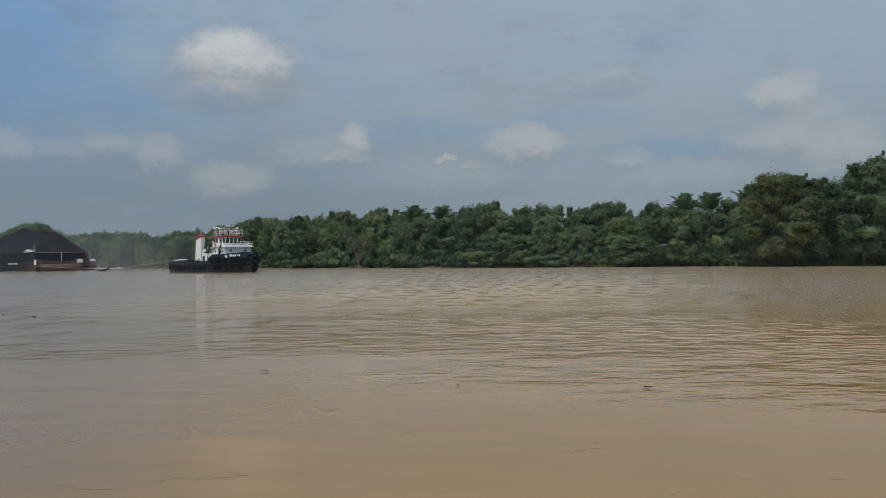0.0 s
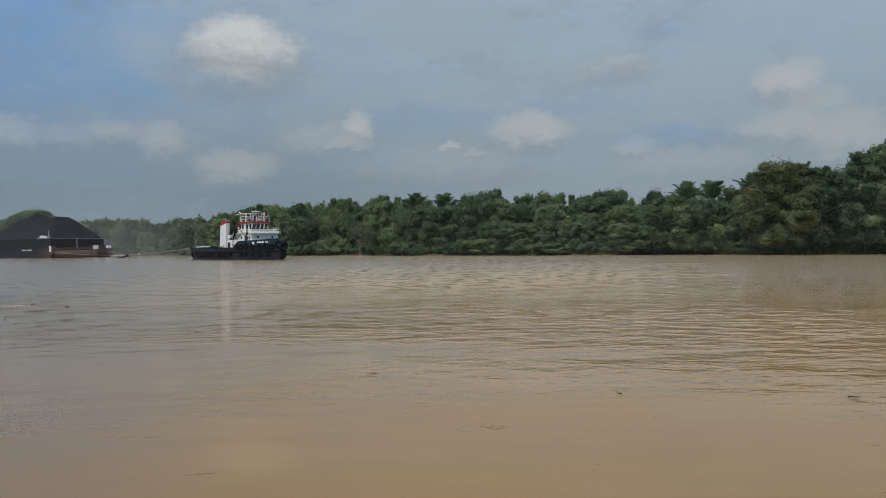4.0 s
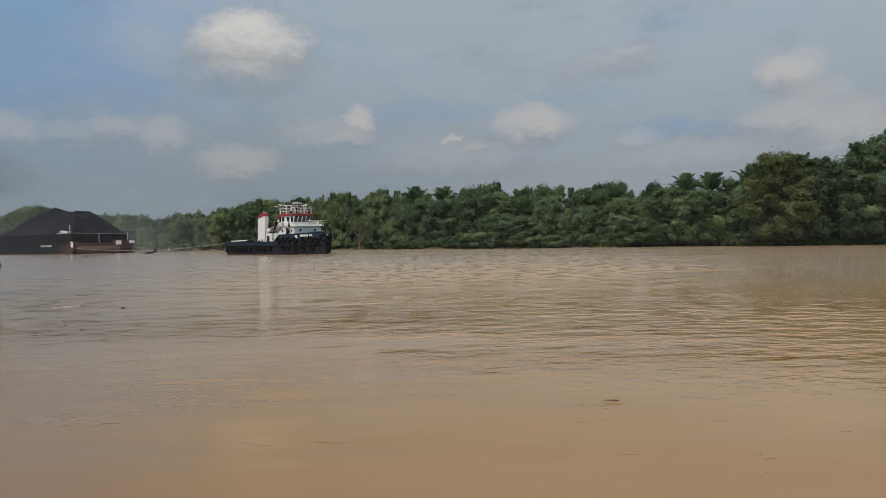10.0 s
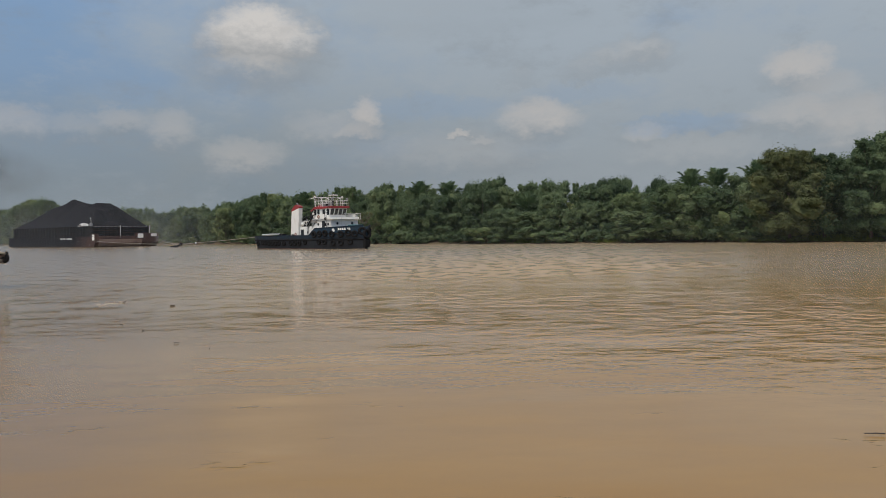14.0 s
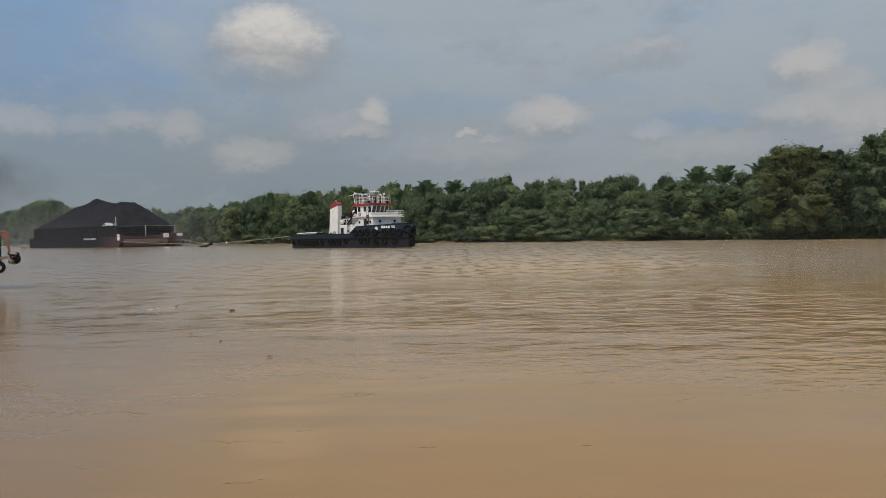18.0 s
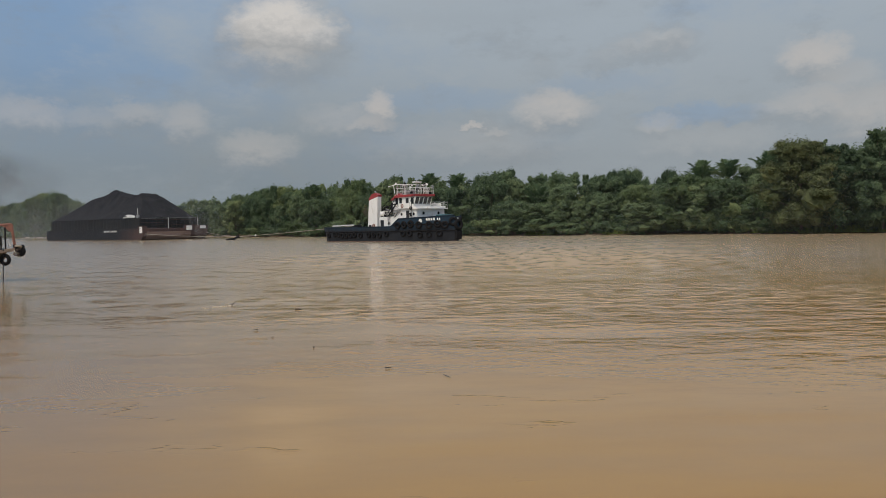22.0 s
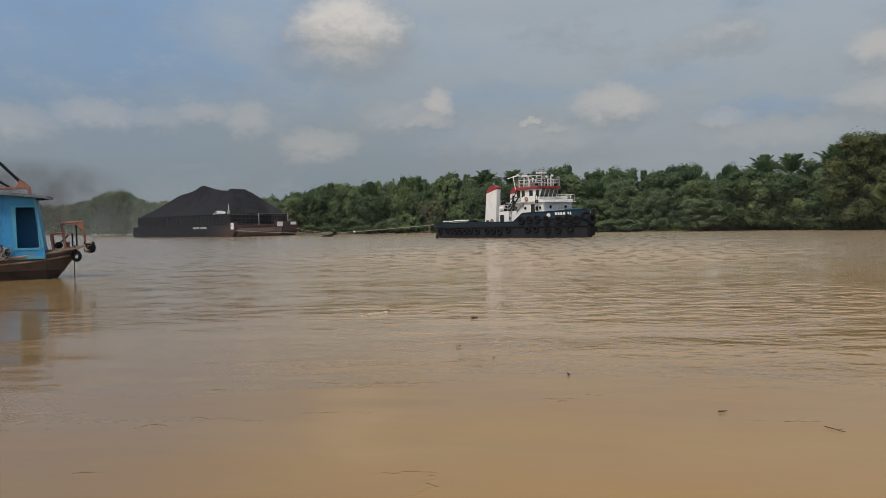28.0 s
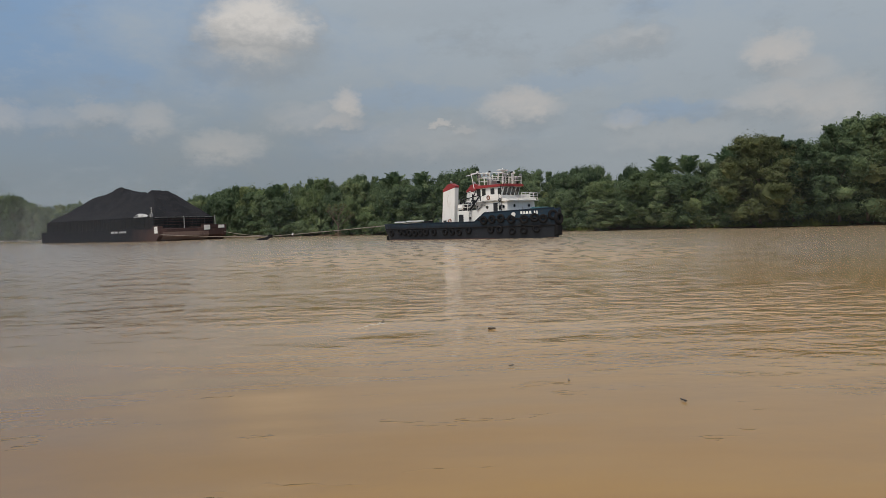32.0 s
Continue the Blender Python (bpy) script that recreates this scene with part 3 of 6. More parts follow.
def bank_mesh():
    pts = shore_points(6)
    levels = ((-1.5, -0.5), (0.0, 0.02), (0.8, 0.35), (3, 0.8), (9, 1.2), (40, 1.6), (400, 3.0), (4000, 6.0))
    bm = bmesh.new()
    rows = []
    for p, n in pts:
        wob = noise.noise(p * 0.13) * 1.6
        rows.append([bm.verts.new((p + n * (d + (wob if d < 10 else 0))).to_tuple()[:2] + (z + (0.25 * noise.noise(p * 0.4 + n * d) if 0 < d < 50 else 0),)) for d, z in levels])
    for a, b in zip(rows, rows[1:]):
        for i in range(len(levels) - 1):
            bm.faces.new((a[i], b[i], b[i + 1], a[i + 1]))
    return finish(bm, "ground", EARTH, True)


ground = tagged(new("ground", bank_mesh()), "low muddy river bank under dense green growth", "river bank", kind="structure")


# ---- the forest on the bank ----
def leaf_cloud(seed, clumps, leaves, size, squash=0.86, droop=0.35):
    """Many small bent leaves on the outside of rounded clumps, with a rough dark heart in each clump."""
    rng = np.random.default_rng(seed)
    verts, faces, at = [], [], 0
    for cx, cy, cz, r in clumps:
        n = max(12, int(leaves * r * r))
        stretch = np.array((rng.uniform(0.8, 1.35), rng.uniform(0.8, 1.35), squash * rng.uniform(0.75, 1.3)))
        waves, starts = rng.normal(size=(4, 3)) * 2.6, rng.uniform(0, 6.28, 4)

        def lump(way):
            return np.minimum(1.0 + 0.17 * np.sin(way @ waves.T + starts).sum(axis=-1), 1.28)
        d = rng.normal(size=(n, 3))
        d[:, 2] = d[:, 2] * 0.9 + 0.2
        d /= np.linalg.norm(d, axis=1)[:, None]
        bumpy = (0.54 + 0.46 * rng.random(n)) * lump(d)
        c = np.array((cx, cy, cz)) + d * (r * bumpy)[:, None] * stretch
        u = np.cross(d, rng.normal(size=(n, 3)))
        u /= np.linalg.norm(u, axis=1)[:, None]
        nrm = d * 0.8 + np.array((0, 0, 0.5)) + 0.36 * rng.normal(size=(n, 3))
        w = np.cross(nrm, u)
        w /= np.linalg.norm(w, axis=1)[:, None]
        s = (size * (0.6 + 0.8 * rng.random(n)))[:, None]
        tip = c + u * s
        tip[:, 2] -= droop * s[:, 0]
        quad = np.stack((c - u * s * 0.8, c + w * s * 0.5, tip, c - w * s * 0.5), axis=1).reshape(-1, 3)
        verts.append(quad)
        faces.append(np.arange(at, at + 4 * n).reshape(-1, 4))
        at += 4 * n
        # heart: an uneven leafy ball, so that no light falls straight through
        k, rings = 10, 6
        ball, q = [], []
        for j in range(1, rings):
            for i in range(k):
                a, e = 2 * math.pi * i / k, math.pi * j / rings
                way = np.array((math.sin(e) * math.cos(a), math.sin(e) * math.sin(a), math.cos(e)))
                ball.append(tuple(np.array((cx, cy, cz)) + way * stretch * (r * lump(way) * (0.46 + 0.22 * rng.random()))))
        top = k * (rings - 1)
        ball += [(cx, cy, cz + r * 0.5 * stretch[2]), (cx, cy, cz - r * 0.5 * stretch[2])]
        for i in range(k):
            for j in range(rings - 2):
                q.append((at + j * k + i, at + (j + 1) * k + i, at + (j + 1) * k + (i + 1) % k, at + j * k + (i + 1) % k))
            q.append((at + i, at + (i + 1) % k, at + top, at + top))
            q.append((at + (rings - 2) * k + (i + 1) % k, at + (rings - 2) * k + i, at + top + 1, at + top + 1))
        verts.append(np.array(ball))
        faces.append(np.array(q))
        at += len(ball)
    v = np.concatenate(verts)
    f = [tuple(dict.fromkeys(row)) for row in np.concatenate(faces).tolist()]
    me = bpy.data.meshes.new("crown")
    me.from_pydata(v.tolist(), [], f)
    return me


def broad_tree(name, seed, height, spread, material, label, bare=0.12, clump=1.1, count=40, open_top=0.0):
    """Trunk and limbs, and a crown of many leafy clumps that reaches almost to the ground."""
    rng = random.Random(seed)
    ob = thing(name, label, "tree", "trees on the far bank")
    limbs, clumps = [], []
    for i in range(count):
        f = (i + 0.5) / count
        z = height * (bare + (1 - bare) * f ** 0.85)
        wide = spread * (0.55 + 0.75 * math.sin(math.pi * min(1.0, 0.18 + 0.82 * f)) ** 0.8) * (1.0 - 0.35 * f * f)
        a = i * 2.39996 + rng.uniform(-0.5, 0.5)
        r = wide * (0.45 + 0.55 * rng.random()) if i % 4 else wide * 0.25
        rad = clump * rng.uniform(0.8, 1.4) * (1.0 - open_top * f)
        c = Vector((r * math.cos(a), r * math.sin(a), min(z + rng.uniform(-0.6, 0.6), height - rad * 0.7)))
        clumps.append((c.x, c.y, c.z, rad))
        for _ in range(3):
            w, up = a + rng.uniform(-1.2, 1.2), rng.uniform(0.1, 0.9)
            clumps.append((c.x + rad * 0.85 * math.cos(w) * (1 - 0.4 * up), c.y + rad * 0.85 * math.sin(w) * (1 - 0.4 * up), min(c.z + rad * 0.62 * up, height - 0.3), rad * rng.uniform(0.34, 0.52)))
        if i % 3 == 0:
            limbs.append(c)
    # loose sprigs that break the outline of the top
    for i in range(9):
        a, r = rng.uniform(0, 6.28), spread * rng.uniform(0.1, 0.75)
        z = height * (0.86 - 0.14 * (r / spread) ** 2 + rng.uniform(-0.03, 0.05))
        for k in range(2):
            clumps.append((r * math.cos(a), r * math.sin(a), z - 0.55 * k, 0.50 + 0.16 * k + rng.uniform(-0.05, 0.08)))
    # a skirt of low growth round the foot
    for i in range(7):
        a, rad = i * 0.9 + rng.uniform(-0.2, 0.2), clump * rng.uniform(0.8, 1.1)
        clumps.append((spread * 0.62 * math.cos(a), spread * 0.62 * math.sin(a), height * rng.uniform(0.05, 0.16), rad))
    bm = tube((0, 0, -0.4), (0.1, 0.05, height * 0.45), 0.24, 0.17, 9)
    tube((0.1, 0.05, height * 0.45), (0, 0.1, height * 0.86), 0.17, 0.05, 7, bm)
    for c in limbs:
        tube((0.05, 0.05, max(0.3, c.z * 0.55)), c, 0.085, 0.03, 5, bm)
    part("trunk", bm, BARK, ob, smooth_faces=True)
    crown = new("crown", leaf_cloud(seed, clumps, 88, 0.20, 0.92))
    crown.data.materials.append(material)
    crown.parent = ob
    return ob


def frond_mesh(length, seed):
    """A palm leaf: an arched rib with two rows of hanging leaflets."""
    rng = random.Random(seed)
    bm = bmesh.new()
    pts = [Vector((length * 0.92 * (s - 0.18 * s ** 3), 0, length * (0.10 * s - 0.22 * s ** 2.6))) for s in (i / 14 for i in range(15))]
    for i, (a, b) in enumerate(zip(pts, pts[1:])):
        tube(a, b, 0.05 * (1 - i / 16), n=4, bm=bm)
        for side in (-1, 1):
            for k in (0.0, 0.5) if i > 2 else ():
                p = a.lerp(b, k)
                ln = length * 0.21 * (0.45 + 1.1 * math.sin(math.pi * min(1, 0.12 + i / 15))) * rng.uniform(0.8, 1.15)
                out = Vector((0.62, side * 0.80, 0.10 - 0.30 * rng.random())).normalized() * ln
                w = Vector((0.085, 0, 0.02))
                q = [bm.verts.new(p - w), bm.verts.new(p + out * 0.55 - w + Vector((0, 0, 0.05))), bm.verts.new(p + out + Vector((0, 0, -0.1 * ln))), bm.verts.new(p + out * 0.55 + w), bm.verts.new(p + w)]
                bm.faces.new(q)
    return finish(bm, "frond", FROND)


FRONDS = [frond_mesh(5.6, 5), frond_mesh(4.8, 6)]


def palm_tree(height, seed, m):
    rng = random.Random(seed)
    ob = thing("palm_tree", "tall palm with feathery arching fronds above the bank", "palm tree", "palms on the far bank", m)
    bm = bmesh.new()
    for i in range(10):
        z = height * i / 10
        tube((0.1 * math.sin(i), 0, z - (0.5 if i == 0 else 0)), (0.1 * math.sin(i + 1), 0, z + height / 10), 0.26 - 0.004 * i, 0.23 - 0.004 * i, 8, bm)
    part("trunk", bm, BARK, ob)
    for i in range(13):
        f = new("frond", FRONDS[i % 2])
        f.parent = ob
        f.matrix_basis = pose(0.1 * math.sin(10), 0, height - 0.1 + 0.02 * i, rng.uniform(-12, 12), -88 + 4.6 * i + rng.uniform(-7, 7), 137.5 * i)
    return ob


# heights of the treetops against the sky, by azimuth: (degrees to the right, degrees up)
SKYLINE = ((-40, 1.5), (-32.5, 1.64), (-30.8, 1.8), (-28.5, 1.75), (-26.7, 2.36), (-25.8, 2.60), (-25.1, 2.29), (-24.0, 1.79), (-21.4, 2.12), (-18.1, 1.91), (-14.5, 2.36),
           (-12.7, 2.79), (-10.1, 2.80), (-6.6, 3.37), (-5.5, 3.00), (-3.9, 3.59), (-2.4, 3.18), (0.3, 3.09), (1.9, 3.18), (3.5, 3.75), (4.6, 3.00), (6.1, 3.38), (7.3, 3.50),
           (8.4, 2.93), (11.2, 3.61), (13.3, 2.86), (15.1, 3.36), (16.4, 3.5), (17.2, 3.17), (19.7, 3.54), (20.7, 4.04), (21.6, 4.78), (22.7, 4.93), (24.1, 4.65), (25.3, 4.43),
           (26.0, 5.15), (26.9, 5.57), (28.0, 5.86), (29.6, 5.5), (34, 5.2), (60, 5.0))


def top_at(p):
    """How high a tree at p must be to reach the skyline."""
    d = math.hypot(p.x, p.y)
    return EYE[2] + d * math.tan(radians(between(SKYLINE, math.degrees(math.atan2(p.x, p.y)))))


def forest():
    kinds = [
        broad_tree("broadleaf_tree", 11, 10, 3.3, LEAF, "dense dark green broadleaf tree at the water's edge", clump=1.5, count=22),
        broad_tree("broadleaf_tree", 12, 10, 3.8, LEAF, "spreading green broadleaf tree on the river bank", clump=1.6, count=24),
        broad_tree("broadleaf_tree", 13, 10, 3.0, LEAFY, "bright yellow-green leafy tree on the river bank", clump=1.4, count=22),
        broad_tree("broadleaf_tree", 14, 10, 2.7, LEAF, "slender tree with a ragged dark green crown", bare=0.15, clump=1.2, count=22),
        broad_tree("broadleaf_tree", 15, 10, 3.6, LEAFB, "broad tree with brownish olive foliage", clump=1.5, count=24),
        broad_tree("broadleaf_tree", 16, 10, 2.4, LEAFY, "thin-topped tree with an open tufted crown", bare=0.25, clump=1.05, count=22, open_top=0.35),
        broad_tree("broadleaf_tree", 17, 10, 3.4, LEAF, "broad tree with heavy rounded boughs of green leaves", clump=1.9, count=16),
        broad_tree("broadleaf_tree", 18, 10, 2.9, LEAFY, "leafy tree with layered light green boughs", clump=1.7, count=18),
        broad_tree("rain_tree", 19, 15, 5.0, LEAFB, "tall broad tree with a domed olive-green crown", bare=0.06, clump=1.9, count=40),
        broad_tree("rain_tree", 20, 15, 4.6, LEAF, "tall tree with a high uneven green crown", bare=0.06, clump=1.75, count=40, open_top=0.25)]
    shrubs = []
    for k, mat in ((21, LEAFY), (22, LEAF), (23, LEAF)):
        rng = random.Random(k)
        s = thing("shrub", "leafy green shrub hanging over the water's edge", "shrub", "shrubs along the water")
        cl = [(rng.uniform(-1.7, 1.7), rng.uniform(-0.9, 0.9), rng.uniform(0.5, 2.0), rng.uniform(0.6, 1.0)) for _ in range(12)]
        bm = tube((0, 0, -0.4), (0, 0, 1.5), 0.07, 0.03, 6)
        for c in cl[:6]:
            tube((0, 0, 0.2), c[:3], 0.04, 0.015, 5, bm)
        part("stem", bm, BARK, s)
        c = new("foliage", leaf_cloud(k, cl, 120, 0.19))
        c.data.materials.append(mat)
        c.parent = s
        shrubs.append(s)
    rng = random.Random(7)
    used = set()

    def put(proto, m, scale):
        if proto.name in used:
            ob = copy_thing(proto, m)
        else:
            used.add(proto.name)
            ob = proto
            ob.matrix_basis = m
        ob.scale = scale
        return ob

    # rows of trees from the water inland; the far reach takes fewer
    for row, (inland, low, high) in enumerate(((3.0, 0.46, 0.88), (8.0, 0.82, 1.0))):
        along, last = 0.0, None
        for p, n in shore_points(1.0):
            az = math.degrees(math.atan2(p.x, p.y))
            d = p.length
            if p.y < 60 or az < -36 or az > 48:
                continue
            if last is not None:
                along += (p - last).length
            last = p
            gap = (5.0 if row < 1 else 4.6) * (1.0 if d < 230 else 1.25 if d < 330 else 2.2)
            if along < gap * rng.uniform(0.85, 1.15):
                continue
            along = 0.0
            q = p + n * (inland + rng.uniform(-2.4, 2.2)) + Vector((rng.uniform(-0.8, 0.8), rng.uniform(-0.8, 0.8), 0))
            hgt = max(5.0, top_at(q) * rng.uniform(low, high) - 1.0)
            a = math.degrees(math.atan2(q.x, q.y))
            if 21.0 < a < 25.5:
                k = rng.choice((4, 4, 1, 0, 2))
            elif a > 25.5:
                k = rng.choice((1, 0, 2, 0, 6, 4, 7))
            else:
                k = rng.choice((0, 0, 1, 1, 2, 3, 3, 5 if row else 2, 6, 7))
            w = max(0.8, hgt / 10) * rng.uniform(0.68, 0.98)
            put(kinds[k], pose(q.x, q.y, 0.7 + 0.03 * inland, 0, 0, rng.uniform(0, 360)), (w, w, hgt / 10))
    # the big trees that stand out on the near bend
    for az, el, d, k, w in ((22.4, 4.75, 140, 8, 1.0), (24.4, 4.45, 142, 9, 0.95), (27.0, 5.2, 139, 9, 0.95), (28.6, 5.6, 139, 9, 1.05), (30.6, 5.5, 140, 8, 1.1), (-25.7, 2.42, 404, 7, 1.15), (-26.9, 2.15, 410, 2, 1.2), (-24.6, 1.95, 402, 6, 1.0), (3.5, 3.6, 186, 3, 0.9), (-3.9, 3.42, 212, 3, 0.9), (-6.6, 3.22, 220, 5, 0.9), (11.2, 3.45, 172, 3, 0.9), (15.4, 2.95, 153.6, 7, 1.15), (17.0, 2.7, 152.2, 2, 1.15), (9.3, 2.5, 168, 7, 0.9)):
        hgt = EYE[2] + d * math.tan(radians(el)) - 1.0
        put(kinds[k], pose(d * math.sin(radians(az)), d * math.cos(radians(az)), 1.0, 0, 0, 50 * az), (w, w, hgt / (15 if k > 7 else 10)))
    for i, (az, el, d) in enumerate(((-7.4, 3.25, 226), (-3.0, 3.35, 214), (1.7, 3.3, 196), (3.9, 3.75, 189), (8.9, 3.25, 178), (12.2, 3.4, 170), (-12.3, 2.9, 262), (-9.0, 3.0, 240), (14.3, 3.3, 166), (6.0, 3.35, 184))):
        hgt = EYE[2] + d * math.tan(radians(el)) - 1.0
        w = 0.42 + 0.05 * (i % 3)
        put(kinds[(3, 5, 0)[i % 3]], pose(d * math.sin(radians(az)), d * math.cos(radians(az)), 1.0, 0, 0, 71 * i), (w, w, hgt / 10))
    along, last = 0.0, None
    for p, n in shore_points(1.0):
        az = math.degrees(math.atan2(p.x, p.y))
        if p.y < 60 or az < -34 or az > 44:
            continue
        if last is not None:
            along += (p - last).length
        last = p
        if along < (2.5 if p.length < 200 else 3.6 if p.length < 260 else 6.0) * rng.uniform(0.7, 1.5):
            continue
        along = 0.0
        q = p + n * (rng.uniform(-0.7, 1.1) + (2.8 if 22.7 < az < 26.3 or 4.7 < az < 7.3 else 0.0))
        s = rng.choice((0.6, 0.8, 1.0, 1.3, 1.7)) * rng.uniform(0.85, 1.15) * (1.55 if az > 17 else 1.0)
        put(shrubs[rng.choice((0, 1, 2))], pose(q.x, q.y, 0.25, 0, 0, math.degrees(math.atan2(n.y, n.x)) - 90 + rng.uniform(-25, 25)), (s * 1.25, s, s * rng.uniform(0.7, 1.2)))
    # the big light green bushes that lean out beside the grassy strip
    for az, back, s in ((21.8, 0.2, 1.9), (23.4, 3.2, 1.6), (25.3, 3.4, 1.5), (27.0, 1.0, 2.0), (28.3, 0.5, 2.1), (29.6, 0.6, 2.0), (13.0, 0.4, 1.5)):
        p, n = min(shore_points(1.0), key=lambda pn: abs(math.degrees(math.atan2(pn[0].x, pn[0].y)) - az) + (9 if pn[0].y < 60 else 0))
        q = p + n * back
        put(shrubs[0], pose(q.x, q.y, 0.25, 0, 0, 61 * az), (s * 1.2, s, s))


forest()


def back_woods():
    """The growth behind the first rows, of which only tops and gaps are seen."""
    rng = random.Random(17)
    clumps, last, along = [], None, 0.0
    for p, n in shore_points(1.0):
        az = math.degrees(math.atan2(p.x, p.y))
        if p.y < 60 or az < -36 or az > 46:
            continue
        if last is not None:
            along += (p - last).length
        last = p
        if along < (3.2 if p.length < 330 else 6.5):
            continue
        along = 0.0
        q = p + n * rng.uniform(11, 16)
        top = top_at(q) * rng.uniform(0.86, 1.0)
        for i in range(7):
            r = rng.uniform(0.8, 1.4)
            z = top - r - rng.random() ** 1.4 * top * 0.6
            clumps.append((q.x + rng.uniform(-2.2, 2.2), q.y + rng.uniform(-2.2, 2.2), z, r))
        for i in range(14):
            clumps.append((q.x + rng.uniform(-2.5, 2.5), q.y + rng.uniform(-1, 6), top * rng.uniform(0.04, 0.72), rng.uniform(1.6, 2.3)))
        if rng.random() < 0.7:
            x, y = q.x + rng.uniform(-1, 1), q.y
            for i in range(4):
                clumps.append((x + rng.uniform(-0.5, 0.5), y, top - 0.8 + 0.42 * i, 0.66 - 0.13 * i))
    me = leaf_cloud(91, clumps, 60, 0.24)
    me.materials.append(LEAF)
    tagged(new("woods", me), "dense green woods behind the trees of the bank", "woods", kind="stuff")


back_woods()


def bare_tree():
    """A grey, almost leafless tree among the green ones."""
    rng = random.Random(77)
    d, az = 203, radians(-5.6)
    ob = thing("withered_tree", "withered grey-brown tree with thin bare branches", "tree", m=pose(d * math.sin(az), d * math.cos(az), 0.5))
    bm = tube((0, 0, -0.3), (0, 0, 3.0), 0.16, 0.12, 8)
    tips = []

    def grow(p, v, r, depth):
        q = p + v
        tube(p, q, r, r * 0.65, 5, bm)
        if depth == 0:
            tips.append(q)
            return
        for _ in range(3):
            w = (v + Vector((rng.uniform(-1, 1), rng.uniform(-1, 1), rng.uniform(-0.2, 0.8))) * v.length * 0.8).normalized() * v.length * 0.74
            grow(q, w, r * 0.62, depth - 1)
    for i in range(5):
        a = i * 1.26
        grow(Vector((0, 0, 1.2 + 0.4 * i)), Vector((math.cos(a) * 1.3, math.sin(a) * 1.3, 1.5)), 0.09, 3)
    part("trunk", bm, BARK, ob, "grey trunk and branches")
    me = leaf_cloud(78, [(*t, 0.35) for t in tips[::3]], 70, 0.13)
    me.materials.append(LEAFB)
    c = new("crown", me)
    c.parent = ob


bare_tree()


def palms():
    for i, (az, el, d) in enumerate(((-1.7, 3.55, 196), (0.25, 3.5, 192), (16.4, 3.85, 158), (18.0, 3.90, 156), (20.5, 4.3, 156), (6.7, 3.1, 178), (-9.5, 2.9, 232), (5.6, 2.6, 172), (12.8, 2.6, 160))):
        top = EYE[2] + d * math.tan(radians(el))
        palm_tree(top - 4.9, 40 + i, pose(d * math.sin(radians(az)), d * math.cos(radians(az)), 0.9, 0, 0, 40 * i))
        # a leafy tree before each palm hides its trunk
        src = scene.objects["broadleaf_tree" if i % 2 else "broadleaf_tree.001"]
        k = d - 5.5
        low = copy_thing(src, pose(k * math.sin(radians(az)), k * math.cos(radians(az)), 0.7, 0, 0, 77 * i))
        low.scale = (1.0, 1.0, (top - 4.6) / 10)


palms()


def bank_grass():
    """Pale grass on the little open strips of the bank."""
    rng = np.random.default_rng(3)
    v, f = [], []
    for (cx, cy), length in (((17.4, 165.4), 6), ((18.6, 164.4), 6), ((16.2, 166.6), 4), ((57.3, 131.6), 5), ((59.2, 130.1), 5), ((61.0, 128.6), 6), ((62.5, 127.6), 6), ((30, 155.5), 4), ((52, 138), 5), ((-6, 191), 4)):
        for _ in range(420):
            s = rng.uniform(-length / 2, length / 2)
            x, y = cx + s * 0.82 + rng.normal() * 0.5, cy - s * 0.6 + rng.normal() * 0.5
            hh = rng.uniform(0.4, 1.25)
            a, b = rng.uniform(0, 6.3), rng.normal(size=2) * 0.25
            dx, dy = 0.1 * math.cos(a), 0.1 * math.sin(a)
            k = len(v)
            v += [(x - dx, y - dy, 0.1), (x + dx, y + dy, 0.1), (x + b[0], y + b[1], 0.15 + hh)]
            f.append((k, k + 1, k + 2))
    me = bpy.data.meshes.new("grass")
    me.from_pydata(v, [], f)
    me.materials.append(GRASSM)
    tagged(new("grass", me), "pale green grass on the open mud of the bank", "grass", kind="stuff")


bank_grass()


# ---- the tug ----
HALF_DECK = ((-0.2, 3.3), (0.8, 3.7), (1.6, 3.9), (4, 4.1), (20, 4.15), (23, 3.95), (25.5, 3.5), (27.5, 2.75), (29, 1.7), (29.9, 0.7))
HALF_WATER = ((-0.2, 2.6), (0.8, 3.2), (1.6, 3.6), (4, 3.9), (20, 3.85), (23, 3.45), (25.5, 2.7), (27.5, 1.8), (29, 0.9), (29.9, 0.25))
BULWARK = ((-0.2, 2.35), (19.0, 2.35), (20.8, 3.55), (26, 3.7), (29.9, 3.9))
FLOOR = ((-0.2, 1.55), (19.2, 1.55), (20.6, 2.7), (29.9, 2.95))


def hull_y(x, z):
    """Half breadth of the tug's hull at the place x and the height z."""
    w, d, top = between(HALF_WATER, x), between(HALF_DECK, x), between(BULWARK, x)
    return w + (d - w) * max(0.0, min(1.0, z / top))


